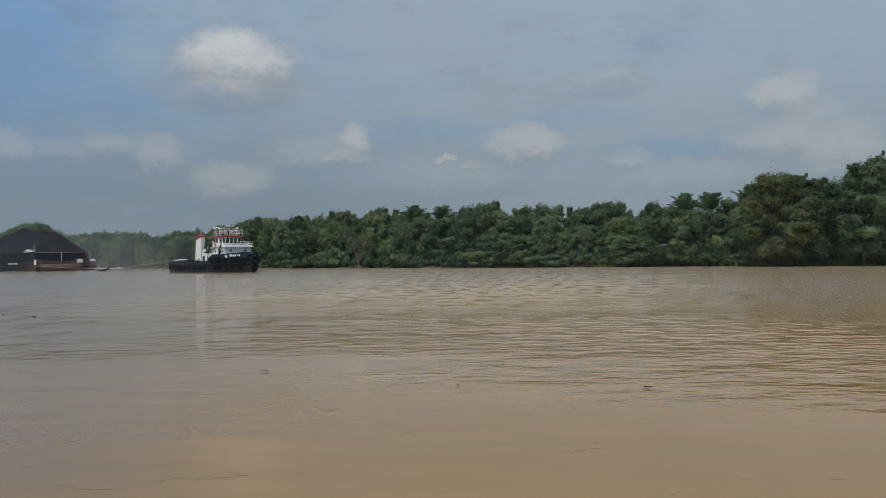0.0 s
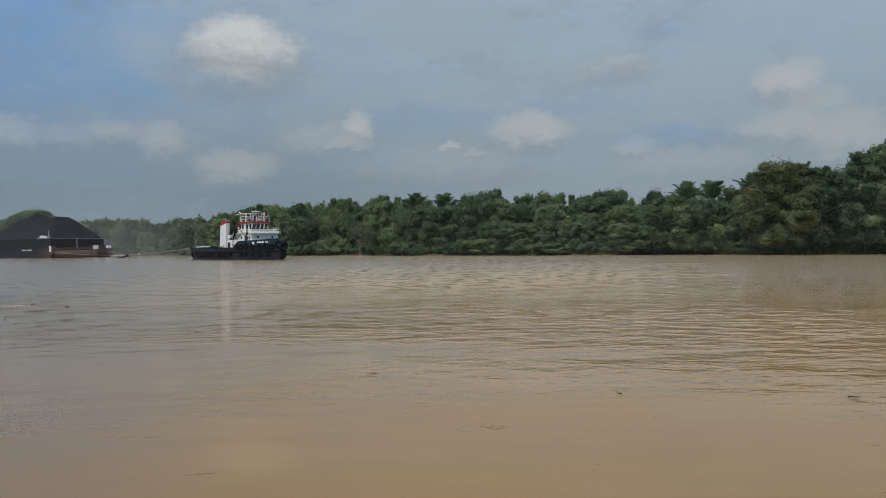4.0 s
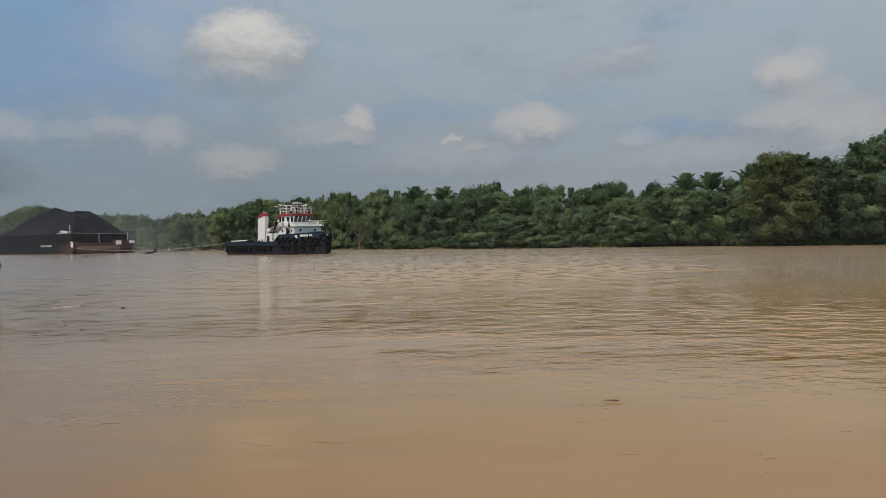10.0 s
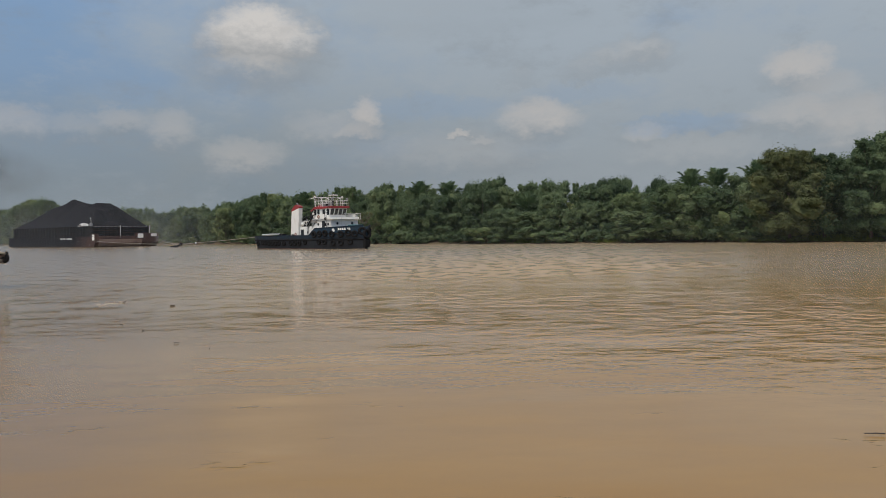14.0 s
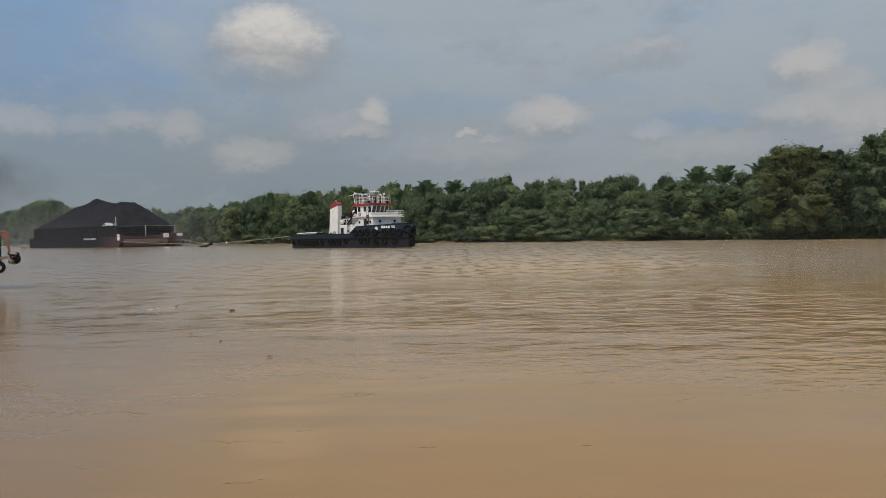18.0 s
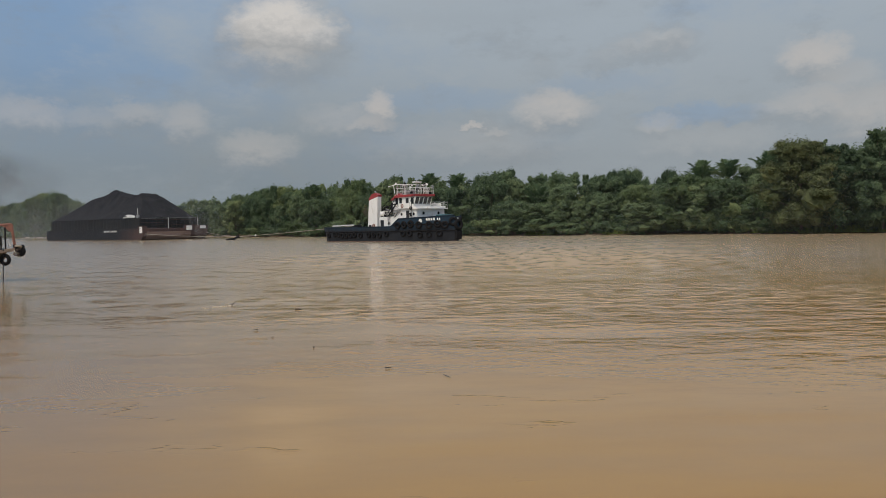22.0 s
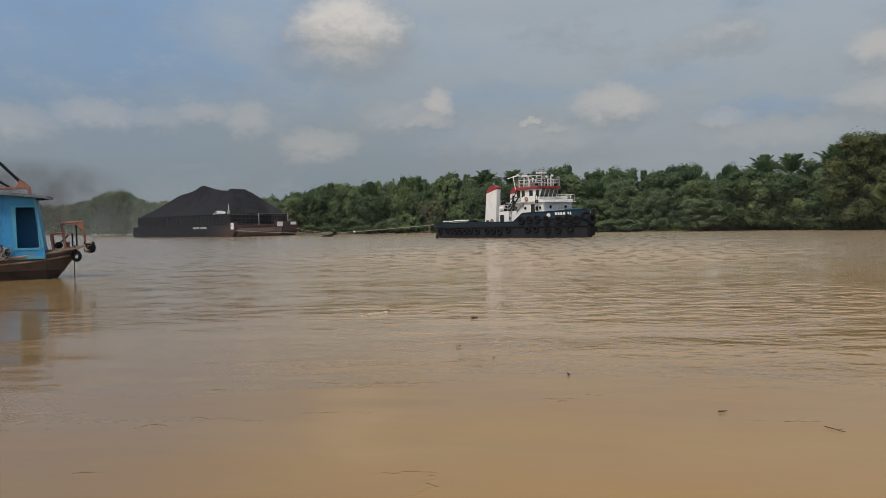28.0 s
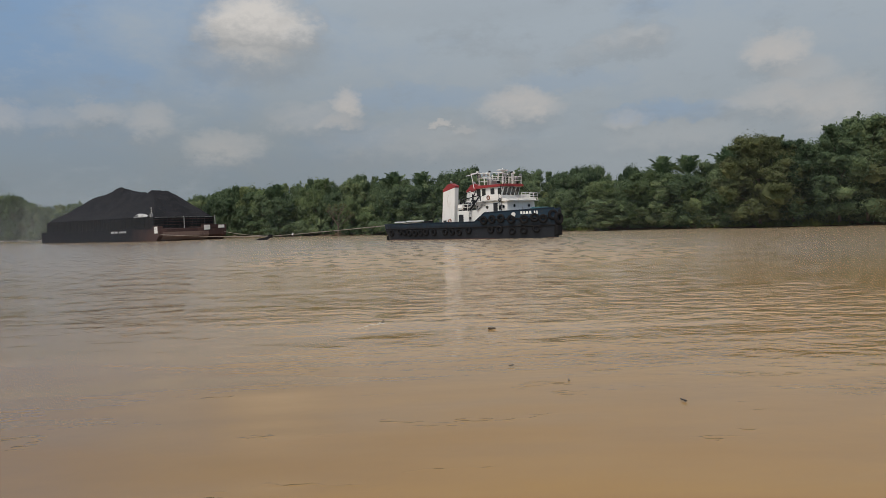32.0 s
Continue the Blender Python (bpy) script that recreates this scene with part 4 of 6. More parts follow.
def tug():
    ob = thing("tugboat", "navy-hulled tug with white deckhouse, red roof and tyre fenders", "tugboat")
    xs = [-0.2, 0.3, 0.8, 1.1, 1.6, 2.6, 4, 7, 11, 15, 18, 19, 19.6, 20.2, 20.8, 22, 23.2, 24.4, 25.5, 26.5, 27.4, 28.2, 28.9, 29.5, 29.9]
    secs = []
    for x in xs:
        w, d, top, fl = (between(tb, x) for tb in (HALF_WATER, HALF_DECK, BULWARK, FLOOR))
        up = max(0.0, 0.8 - x) * 0.9
        half = [(x, 0, -1.3 + up), (x, -w * 0.85, -1.2 + up), (x, -w, -0.2 + up), (x, -(w * 0.55 + d * 0.45), top * 0.45), (x, -d, top), (x, -max(0.1, d - 0.13), top), (x, -max(0.1, d - 0.15), fl)]
        secs.append(half + [(a, -b, c) for a, b, c in half[:0:-1]])
    part("hull", loft(secs), HULL, ob, "navy blue steel hull, black lower down and scuffed")
    bm = bmesh.new()
    for side in (-1, 1):
        rows = [[bm.verts.new((x, side * (hull_y(x, z) + 0.02), z)) for z in (-0.15, 0.09)] for x in xs if x > 0.7]
        for a, b in zip(rows, rows[1:]):
            bm.faces.new((a[0], a[1], b[1], b[0]))
    part("waterline_stripe", bm, BOOT, ob, "dull red antifouling stripe")
    for side in (-1, 1):
        for z0, x0 in ((1.62, 1.0), (2.62, 20.4)):
            pts = [(x, side * (hull_y(x, z0) + 0.05), z0) for x in xs if x >= x0 - 1.2]
            part("rubbing_strake", line(pts, 0.1, 6), RUBBER, ob)
        part("bulwark_rail", line([(x, side * between(HALF_DECK, x), between(BULWARK, x) + 0.03) for x in xs], 0.07, 6), NAVY, ob)

    # tyres hung along both sides
    def tyre(x, z, side, big=0.38, small=0.155, out=0.1):
        y = hull_y(x, z)
        slope = (hull_y(min(29.8, x + 0.3), z) - hull_y(x - 0.3, z)) / 0.6
        axis = Vector((-slope, 1, 0)).normalized()
        return part("tyre", ring((x, side * (y + out), z), (axis.x, side * axis.y, 0), big, small, 16, 7), RUBBER, ob, "", True)
    for side in (-1, 1):
        for x in (2.0, 4.0, 5.1, 6.1, 7.2, 8.4, 9.5, 11.1, 13.3, 14.6, 16.0, 17.8, 21.6, 23.0, 24.8, 26.3, 27.9):
            tyre(x, 1.12 + 0.12 * math.sin(x * 5), side)
        for x in (20.6, 22.0, 23.4, 24.9, 26.6, 27.9, 28.8):
            tyre(x, 2.62 + 0.1 * math.sin(x * 3), side, 0.44, 0.18)
    part("bow_tyre", ring((30.1, 0, 2.5), (1, 0, 0.1), 0.62, 0.26, 20, 8), RUBBER, ob, "large black bow tyre", True)
    part("bow_tyre", ring((29.75, -0.75, 3.0), (1, -0.7, 0), 0.5, 0.22, 20, 8), RUBBER, ob, "large black bow tyre", True)
    part("bow_tyre", ring((29.75, 0.75, 3.0), (1, 0.7, 0), 0.5, 0.22, 20, 8), RUBBER, ob, "large black bow tyre", True)
    part("bow_fender", prism(((29.7, 0.2), (30.25, 0.3), (30.3, 1.5), (29.8, 1.9)), -0.55, 0.55, 0.06), RUBBER, ob)

    # deckhouse, bridge deck, wheelhouse
    part("deckhouse", prism(((14.8, 1.5), (14.8, 3.95), (18.6, 3.95), (18.9, 5.05), (23.9, 5.12), (24.0, 2.6), (20.0, 2.4), (19.2, 1.5)), -3.0, 3.0, 0.05), WHITE, ob, "white painted steel deckhouse")
    part("bridge_deck", box(18.4, 24.5, -3.25, 3.25, 5.06, 5.16, 0.03), WHITE, ob)
    for side in (-1, 1):
        part("bridge_bulwark", prism(((19.7, 5.14), (20.2, 6.0), (22.9, 6.02), (22.9, 5.14)), side * 3.22 - 0.04, side * 3.22 + 0.04, 0.015), WHITE, ob)
    part("bridge_front", box(22.9, 24.0, -3.2, 3.2, 5.1, 5.45, 0.04), WHITE, ob)
    wh = part("wheelhouse", prism(((16.9, 5.1), (16.9, 6.7), (18.1, 7.05), (22.45, 7.05), (22.0, 5.9), (22.0, 5.1)), -1.8, 1.8, 0.04), WHITE, ob, "white wheelhouse with a raked window front")
    roof = part("roof", prism(((16.7, 6.55), (16.7, 6.78), (17.9, 7.38), (22.8, 7.44), (22.8, 7.1), (18.0, 7.02)), -2.05, 2.05, 0.05), RED, ob, "red painted wheelhouse roof edge")
    for y in (-1.32, -0.44, 0.44, 1.32):
        p = [Vector((22.04 + 0.39 * (z - 5.9), yy, z)) for z, yy in ((5.94, y - 0.33), (5.94, y + 0.33), (6.98, y + 0.33), (6.98, y - 0.33))]
        bm = bmesh.new()
        for off in (0.0, 0.03):
            bm.faces.new([bm.verts.new(v + Vector((off, 0, 0))) for v in p])
        loops = [list(f.verts) for f in bm.faces]
        for i in range(4):
            bm.faces.new((loops[0][i], loops[0][(i + 1) % 4], loops[1][(i + 1) % 4], loops[1][i]))
        part("window", bm, GLASS, wh, "dark raked bridge window")
    for side in (-1, 1):
        for x0, x1 in ((17.55, 18.15), (18.5, 19.15), (21.35, 21.98)):
            part("window", box(x0, x1, side * 1.8 - 0.02, side * 1.8 + 0.02, 5.92, 6.93, 0.01), GLASS, wh)
        part("door", box(20.05, 20.75, side * 1.8 - 0.025, side * 1.8 + 0.025, 5.16, 6.9, 0.01), DARK, wh, "dark open wheelhouse door")
        part("door", box(21.5, 22.25, side * 3.0 - 0.02, side * 3.0 + 0.02, 3.2, 4.85, 0.01), DARK, ob, "dark deckhouse doorway")
        part("door", box(15.1, 15.95, side * 3.0 - 0.02, side * 3.0 + 0.02, 1.75, 3.45, 0.01), DARK, ob, "dark deckhouse doorway")
        for x, z in ((17.2, 2.9), (23.3, 4.3), (20.4, 4.3)):
            port = part("porthole", tube((x, side * 2.99, z), (x, side * 3.03, z), 0.2, n=16), GLASS, ob)
            part("rim", ring((x, side * 3.03, z), (0, 1, 0), 0.22, 0.035, 16, 6), STEEL, port)
        part("life_ring", ring((20.9, side * 3.32, 5.6), (0, 1, 0), 0.24, 0.07, 18, 8), ORANGE, ob, "faded orange life ring", True)
        part("life_ring", ring((13.3, side * 3.0, 2.6), (0, 1, 0), 0.24, 0.075, 18, 8), ORANGE, ob, "faded orange life ring", True)
        # ladder up to the bridge
        lad = part("ladder_rail", line([(17.1, side * 3.1, 1.7), (17.1, side * 3.1, 5.0)], 0.035, 6), STEEL, ob)
        part("ladder_rail", line([(17.6, side * 3.1, 1.7), (17.6, side * 3.1, 5.0)], 0.035, 6), STEEL, ob)
        for i in range(10):
            part("rung", tube((17.1, side * 3.1, 1.95 + 0.32 * i), (17.6, side * 3.1, 1.95 + 0.32 * i), 0.022, n=6), STEEL, lad)
        part("stair", prism(((18.5, 3.95), (18.8, 3.95), (20.3, 5.1), (20.0, 5.1)), side * 2.9 - 0.3, side * 2.9 + 0.3), STEEL, ob)
    for y in (-1.6, 1.6):
        port = part("porthole", tube((23.95, y, 4.4), (24.02, y, 4.4), 0.2, n=16), GLASS, ob)
        part("rim", ring((24.02, y, 4.4), (1, 0, 0), 0.22, 0.035, 16, 6), STEEL, port)

    # funnels
    for side in (-1, 1):
        y0, y1 = sorted((side * 2.1, side * 2.95))
        f = part("funnel", prism(((11.6, 1.5), (12.1, 6.75), (14.4, 7.35), (14.05, 1.5)), y0, y1, 0.07), WHITE, ob, "white slab-sided funnel")
        part("funnel_cap", prism(((12.05, 6.72), (12.05, 7.0), (12.9, 7.75), (13.6, 7.95), (14.46, 7.6), (14.44, 7.31)), y0 - 0.03, y1 + 0.03, 0.06), RED, f, "red funnel top")
        part("exhaust_pipe", line([(13.5, side * 2.5, 7.7), (13.5, side * 2.5, 8.05), (13.2, side * 2.5, 8.18)], 0.13, 8), STEEL, f)
        part("vent", box(12.0, 12.6, side * 2.97 - 0.02, side * 2.97 + 0.02, 1.9, 2.7, 0.01), DARK, f)
        part("engine_vent", tube((16.2, side * 2.2, 3.9), (16.2, side * 2.2, 4.7), 0.28, 0.28, 12), WHITE, ob)

    # rails
    def rail(points, z0, z1, name="railing", mat=WHITE, bars=2, step=0.8):
        top = part(name, line([(x, y, z1) for x, y in points], 0.035, 6), mat, ob)
        for k in range(1, bars):
            part("rail_bar", line([(x, y, z0 + (z1 - z0) * k / bars) for x, y in points], 0.025, 6), mat, top)
        for (ax, ay), (bx, by) in zip(points, points[1:]):
            n = max(1, round(math.hypot(bx - ax, by - ay) / step))
            for i in range(n + 1):
                x, y = ax + (bx - ax) * i / n, ay + (by - ay) * i / n
                part("stanchion", tube((x, y, z0), (x, y, z1), 0.03, n=6), mat, top)
    rail([(17.9, -1.9), (22.6, -1.9), (22.6, 1.9), (17.9, 1.9), (17.9, -1.9)], 7.42, 8.45, bars=2, step=1.15)
    rail([(24.35, -0.4), (24.35, 3.2), (22.9, 3.2)], 5.16, 6.12, bars=3)
    rail([(14.9, -2.9), (18.4, -2.9)], 3.95, 4.85)
    rail([(14.9, 2.9), (18.4, 2.9)], 3.95, 4.85)
    for x0, x1, z in ((1.4, 3.7, 2.66), (4.0, 7.6, 2.74)):
        bar = part("tow_rail", tube((x0, -2.6, z), (x1, -2.6, z), 0.1, n=8), WHITE, ob, "thick white pipe rail on the aft deck")
        for x in (x0 + 0.15, (x0 + x1) / 2, x1 - 0.15):
            part("stanchion", tube((x, -2.6, 1.55), (x, -2.6, z), 0.05, n=6), STEEL, bar)

    # masts and aerials on the roof
    part("boom", line([(14.9, 0.0, 9.2), (15.6, 0.0, 9.3), (18.6, 0.0, 9.05)], 0.07, 8), WHITE, ob, "white boom aft of the mast")
    part("boom_post", line([(15.5, 0, 7.0), (15.2, 0, 8.2), (15.0, 0, 9.2)], 0.06, 8), WHITE, ob)
    part("mast", tube((20.8, 0, 7.4), (20.8, 0, 9.7), 0.09, 0.05, 10), WHITE, ob, "white signal mast")
    part("yard", tube((20.8, -1.1, 9.0), (20.8, 1.1, 9.0), 0.04, n=8), WHITE, ob)
    part("radar_scanner", box(20.4, 21.2, -0.75, 0.75, 9.32, 9.5, 0.05), WHITE, ob)
    for x, y, z, r in ((19.2, -1.3, 8.95, 0.2), (21.8, 1.2, 9.0, 0.24), (21.3, -1.5, 8.8, 0.14), (18.2, 0.9, 8.75, 0.16)):
        bm = tube((x, y, 7.42), (x, y, z - r), 0.035, n=6)
        post = part("aerial_post", bm, WHITE, ob)
        bm = bmesh.new()
        bmesh.ops.create_uvsphere(bm, u_segments=12, v_segments=8, radius=r, matrix=Matrix.Translation((x, y, z)) @ Matrix.Diagonal((1, 1, 0.8, 1)))
        part("dome", bm, WHITE, post, "white radome", True)
    for x, y, z in ((18.0, -1.7, 9.3), (19.9, 1.6, 9.5), (22.3, -1.6, 9.2), (22.4, 0.3, 9.3), (18.6, 1.6, 9.0), (19.4, -1.7, 9.05), (21.2, 1.7, 9.15)):
        part("whip_aerial", tube((x, y, 7.42), (x, y, z), 0.022, 0.012, 6), WHITE, ob)
    for x, y in ((22.5, -1.6), (22.5, 1.6), (17.9, -1.8)):
        lampx = part("searchlight", tube((x, y, 8.65), (x + 0.3, y, 8.7), 0.17, 0.2, 12), STEEL, ob)
        part("bracket", tube((x + 0.1, y, 7.42), (x + 0.1, y, 8.6), 0.03, n=6), WHITE, lampx)

    # deck gear, and the machinery between funnels and deckhouse
    for i, (x, y, z, r) in enumerate(((15.6, -1.2, 4.6, 0.5), (16.8, -0.4, 4.7, 0.42), (17.4, 1.1, 4.6, 0.45))):
        part("life_raft" if i == 0 else "air_vent", tube((x - 0.5, y, z), (x + 0.5, y, z), r, n=14) if i == 0 else tube((x, y, 3.95), (x, y, z + 0.5), r * 0.7, r * 0.9, 12), WHITE if i != 1 else STEEL, ob)
    part("air_vent", box(15.9, 16.9, -2.6, -1.7, 3.95, 5.0, 0.06), DARK, ob)
    part("gear_frame", line([(15.2, -2.6, 3.95), (15.6, -2.6, 5.5), (18.0, -2.2, 6.0)], 0.07, 6), SIDEB, ob)
    part("gear_frame", line([(16.3, -2.7, 3.95), (17.6, -2.7, 5.7), (17.9, -2.2, 7.0)], 0.06, 6), SIDEB, ob)
    # pipes, lockers and lashed gear crowd the deck aft of the wheelhouse
    for x, y, z0, z1, r in ((14.95, -2.4, 3.95, 5.3, 0.13), (15.3, -1.9, 3.95, 5.7, 0.1), (17.2, -2.3, 3.95, 6.2, 0.12), (17.7, -2.6, 3.95, 5.4, 0.16), (16.6, -1.6, 3.95, 6.3, 0.09)):
        part("vent_pipe", tube((x, y, z0), (x, y, z1), r, n=10), SIDEB if r > 0.1 else STEEL, ob)
    part("locker", box(17.0, 18.3, -2.85, -2.3, 3.95, 4.75, 0.04), DECK, ob)
    part("lashed_gear", box(15.4, 16.6, -2.8, -2.2, 3.95, 4.45, 0.1), SIDEB, ob)
    part("awning_frame", line([(16.9, -1.9, 6.7), (15.3, -1.9, 6.35), (15.3, -1.9, 3.95)], 0.05, 6), SIDEB, ob)
    part("pipe_run", line([(18.2, -1.86, 5.2), (18.2, -1.86, 6.6), (17.2, -1.86, 6.5)], 0.05, 6), SIDEB, ob)
    # grey slab that stands in for the shadow under the bridge deck
    part("deck_shade", box(18.5, 20.1, -3.2, -3.0, 4.55, 5.05, 0.03), STEEL, ob)
    # more gear on the wheelhouse top
    part("chart_locker", box(18.6, 19.5, -0.9, 0.9, 7.42, 8.2, 0.05), STEEL, ob)
    part("compass_stand", tube((21.9, -0.9, 7.42), (21.9, -0.9, 8.4), 0.14, 0.2, 10), SIDEB, ob)
    part("loudhailer", tube((22.3, 0.8, 8.2), (22.8, 0.8, 8.25), 0.08, 0.22, 12), STEEL, ob)
    part("signal_yard", tube((18.4, -1.6, 9.15), (22.2, -1.6, 8.95), 0.04, n=8), WHITE, ob)
    part("signal_yard", tube((16.2, -0.2, 9.25), (15.0, -1.2, 8.9), 0.05, n=8), WHITE, ob)
    for x in (17.3, 18.9):
        part("boom_stay", tube((x, 0.0, 9.12), (x + 0.5, -0.3, 7.4), 0.035, n=6), WHITE, ob)
    part("winch_drum", tube((10.2, -1.0, 2.3), (10.2, 1.0, 2.3), 0.6, n=16), STEEL, ob)
    for y in (-1.1, 1.1):
        part("winch_cheek", box(9.4, 11.0, y - 0.08, y + 0.08, 1.5, 2.95, 0.05), DECK, ob)
    for y in (-0.5, 0.5):
        part("tow_bitt", tube((6.2, y, 1.5), (6.2, y, 2.6), 0.16, n=12), RUBBER, ob)
    part("tow_bar", tube((6.2, -0.9, 2.3), (6.2, 0.9, 2.3), 0.1, n=10), RUBBER, ob)
    part("anchor_windlass", box(24.7, 25.8, -0.7, 0.7, 2.85, 3.6, 0.1), DECK, ob)
    part("tarpaulin", box(26.3, 28.0, -1.3, 1.1, 2.85, 4.1, 0.3), TEAL, ob, "teal tarpaulin over the foredeck gear")
    # dark pipes, hoses and coiled lines behind the wheelhouse
    clutter = random.Random(12)
    for i in range(9):
        x, y = clutter.uniform(14.7, 18.2), clutter.uniform(-2.95, -2.0)
        z = clutter.uniform(4.1, 5.3)
        part("hose_coil", ring((x, y, z), (clutter.uniform(-0.5, 0.5), 1, clutter.uniform(-0.4, 0.4)), clutter.uniform(0.16, 0.34), 0.07, 14, 6), SIDEB if i % 3 else STEEL, ob, "", True)
    for i in range(7):
        x, z = clutter.uniform(14.7, 17.9), clutter.uniform(4.0, 5.0)
        part("pipe", line([(x, -2.5, 3.95), (x + clutter.uniform(-0.3, 0.5), -2.6, z + 0.7), (x + clutter.uniform(0.2, 0.9), -2.3, z + clutter.uniform(0.6, 1.2))], clutter.uniform(0.04, 0.08), 6), (SIDEB, STEEL, RUBBER)[i % 3], ob)
    part("life_raft", tube((14.8, -2.55, 4.45), (15.7, -2.55, 4.45), 0.36, n=16), WHITE, ob, "white life raft canister")
    for side in (-1, 1):
        steps = part("stairway", prism(((17.2, 3.95), (17.5, 3.95), (19.5, 5.9), (19.2, 5.9)), side * 3.3 - 0.04, side * 3.3 + 0.04), SIDEB, ob, "dark steep stairway to the bridge")
        for i in range(8):
            part("tread", box(17.3 + 0.25 * i, 17.6 + 0.25 * i, side * 3.05 - 0.25, side * 3.05 + 0.22, 4.1 + 0.24 * i, 4.14 + 0.24 * i), SIDEB, steps)
        for x in (22.75, 23.15):
            part("ladder_rail", line([(x, side * 3.3, 2.9), (x, side * 3.3, 6.1), (x - 0.5, side * 2.1, 7.4)], 0.035, 6), SIDEB, ob)
        part("fire_hose", ring((22.95, side * 3.36, 5.2), (0, 1, 0), 0.2, 0.07, 14, 6), SIDEB, ob, "", True)
        part("life_jacket_bag", box(22.8, 23.2, side * 3.4 - 0.1, side * 3.4 + 0.1, 3.9, 4.5, 0.08), SIDEB, ob)
        part("spurling_box", box(12.4, 12.95, side * 2.97 - 0.05, side * 2.97 + 0.05, 1.75, 2.5, 0.03), SIDEB, ob)
        part("navigation_light", box(21.5, 21.9, side * 2.0 - 0.12, side * 2.0 + 0.12, 7.5, 7.85, 0.03), SIDEB, ob)
        part("mud_streak", box(19.7, 22.9, side * 3.27 - 0.008, side * 3.27 + 0.008, 5.12, 5.2), GRIMY, ob)
    for i in range(12):
        x, y = clutter.uniform(17.6, 22.4), clutter.choice((-1.85, -1.2, 0.6, 1.85))
        z = clutter.uniform(8.5, 9.15)
        post = part("lamp_post", tube((x, y, 7.42), (x, y, z), 0.035, n=6), WHITE if i % 3 else SIDEB, ob)
        part("deck_lamp", box(x - 0.14, x + 0.14, y - 0.1, y + 0.1, z, z + clutter.uniform(0.14, 0.26), 0.03), (WHITE, SIDEB, STEEL)[i % 3], post)
    part("stern_fender", prism(((-1.1, -0.3), (-1.1, 0.5), (-0.2, 1.0), (0.3, 0.9), (0.3, -0.3)), -2.2, 2.2, 0.12), RUBBER, ob, "black rubber stern fender at the waterline")
    for y in (-1.6, 0.0, 1.6):
        part("tyre", ring((-0.45, y, 1.4), (1, 0, 0.2), 0.42, 0.17, 16, 7), RUBBER, ob, "", True)
    for x0, x1, h2 in ((8.2, 9.2, 2.75), (7.7, 8.0, 2.6)):
        part("deck_locker", box(x0, x1, -3.2, -2.2, 1.55, h2, 0.05), SIDEB, ob)
    # emblem and the bow's unreadable lettering
    for side in (-1, 1):
        y = hull_y(25.3, 3.2)
        out = Vector((-(hull_y(25.6, 3.2) - hull_y(25.0, 3.2)) / 0.6, 1, -0.15)).normalized()
        out = Vector((out.x, side * out.y, out.z))
        c = Vector((25.3, side * y, 3.2))
        bm = tube(c - out * 0.12, c + out * 0.06, 0.3, n=18)
        part("emblem", bm, WHITE, ob, "round white emblem")
        for i, x in enumerate((26.25, 26.62, 26.99, 27.36, 27.9, 28.15)):
            wdt = 0.24 if i < 4 else 0.13
            y0, y1 = hull_y(x, 3.4), hull_y(x + wdt, 3.4)
            bm = bmesh.new()
            vs = []
            for off in (-0.05, 0.045):
                vs.append([bm.verts.new(p) for p in ((x, side * (y0 + off), 3.2), (x + wdt, side * (y1 + off), 3.2), (x + wdt, side * (y1 + off), 3.6), (x, side * (y0 + off), 3.6))])
            bm.faces.new(vs[0]), bm.faces.new(vs[1])
            for k in range(4):
                bm.faces.new((vs[0][k], vs[0][(k + 1) % 4], vs[1][(k + 1) % 4], vs[1][k]))
            part("lettering", bm, WHITE, ob, "plain white letter bar")
    return ob


tugboat = tug()


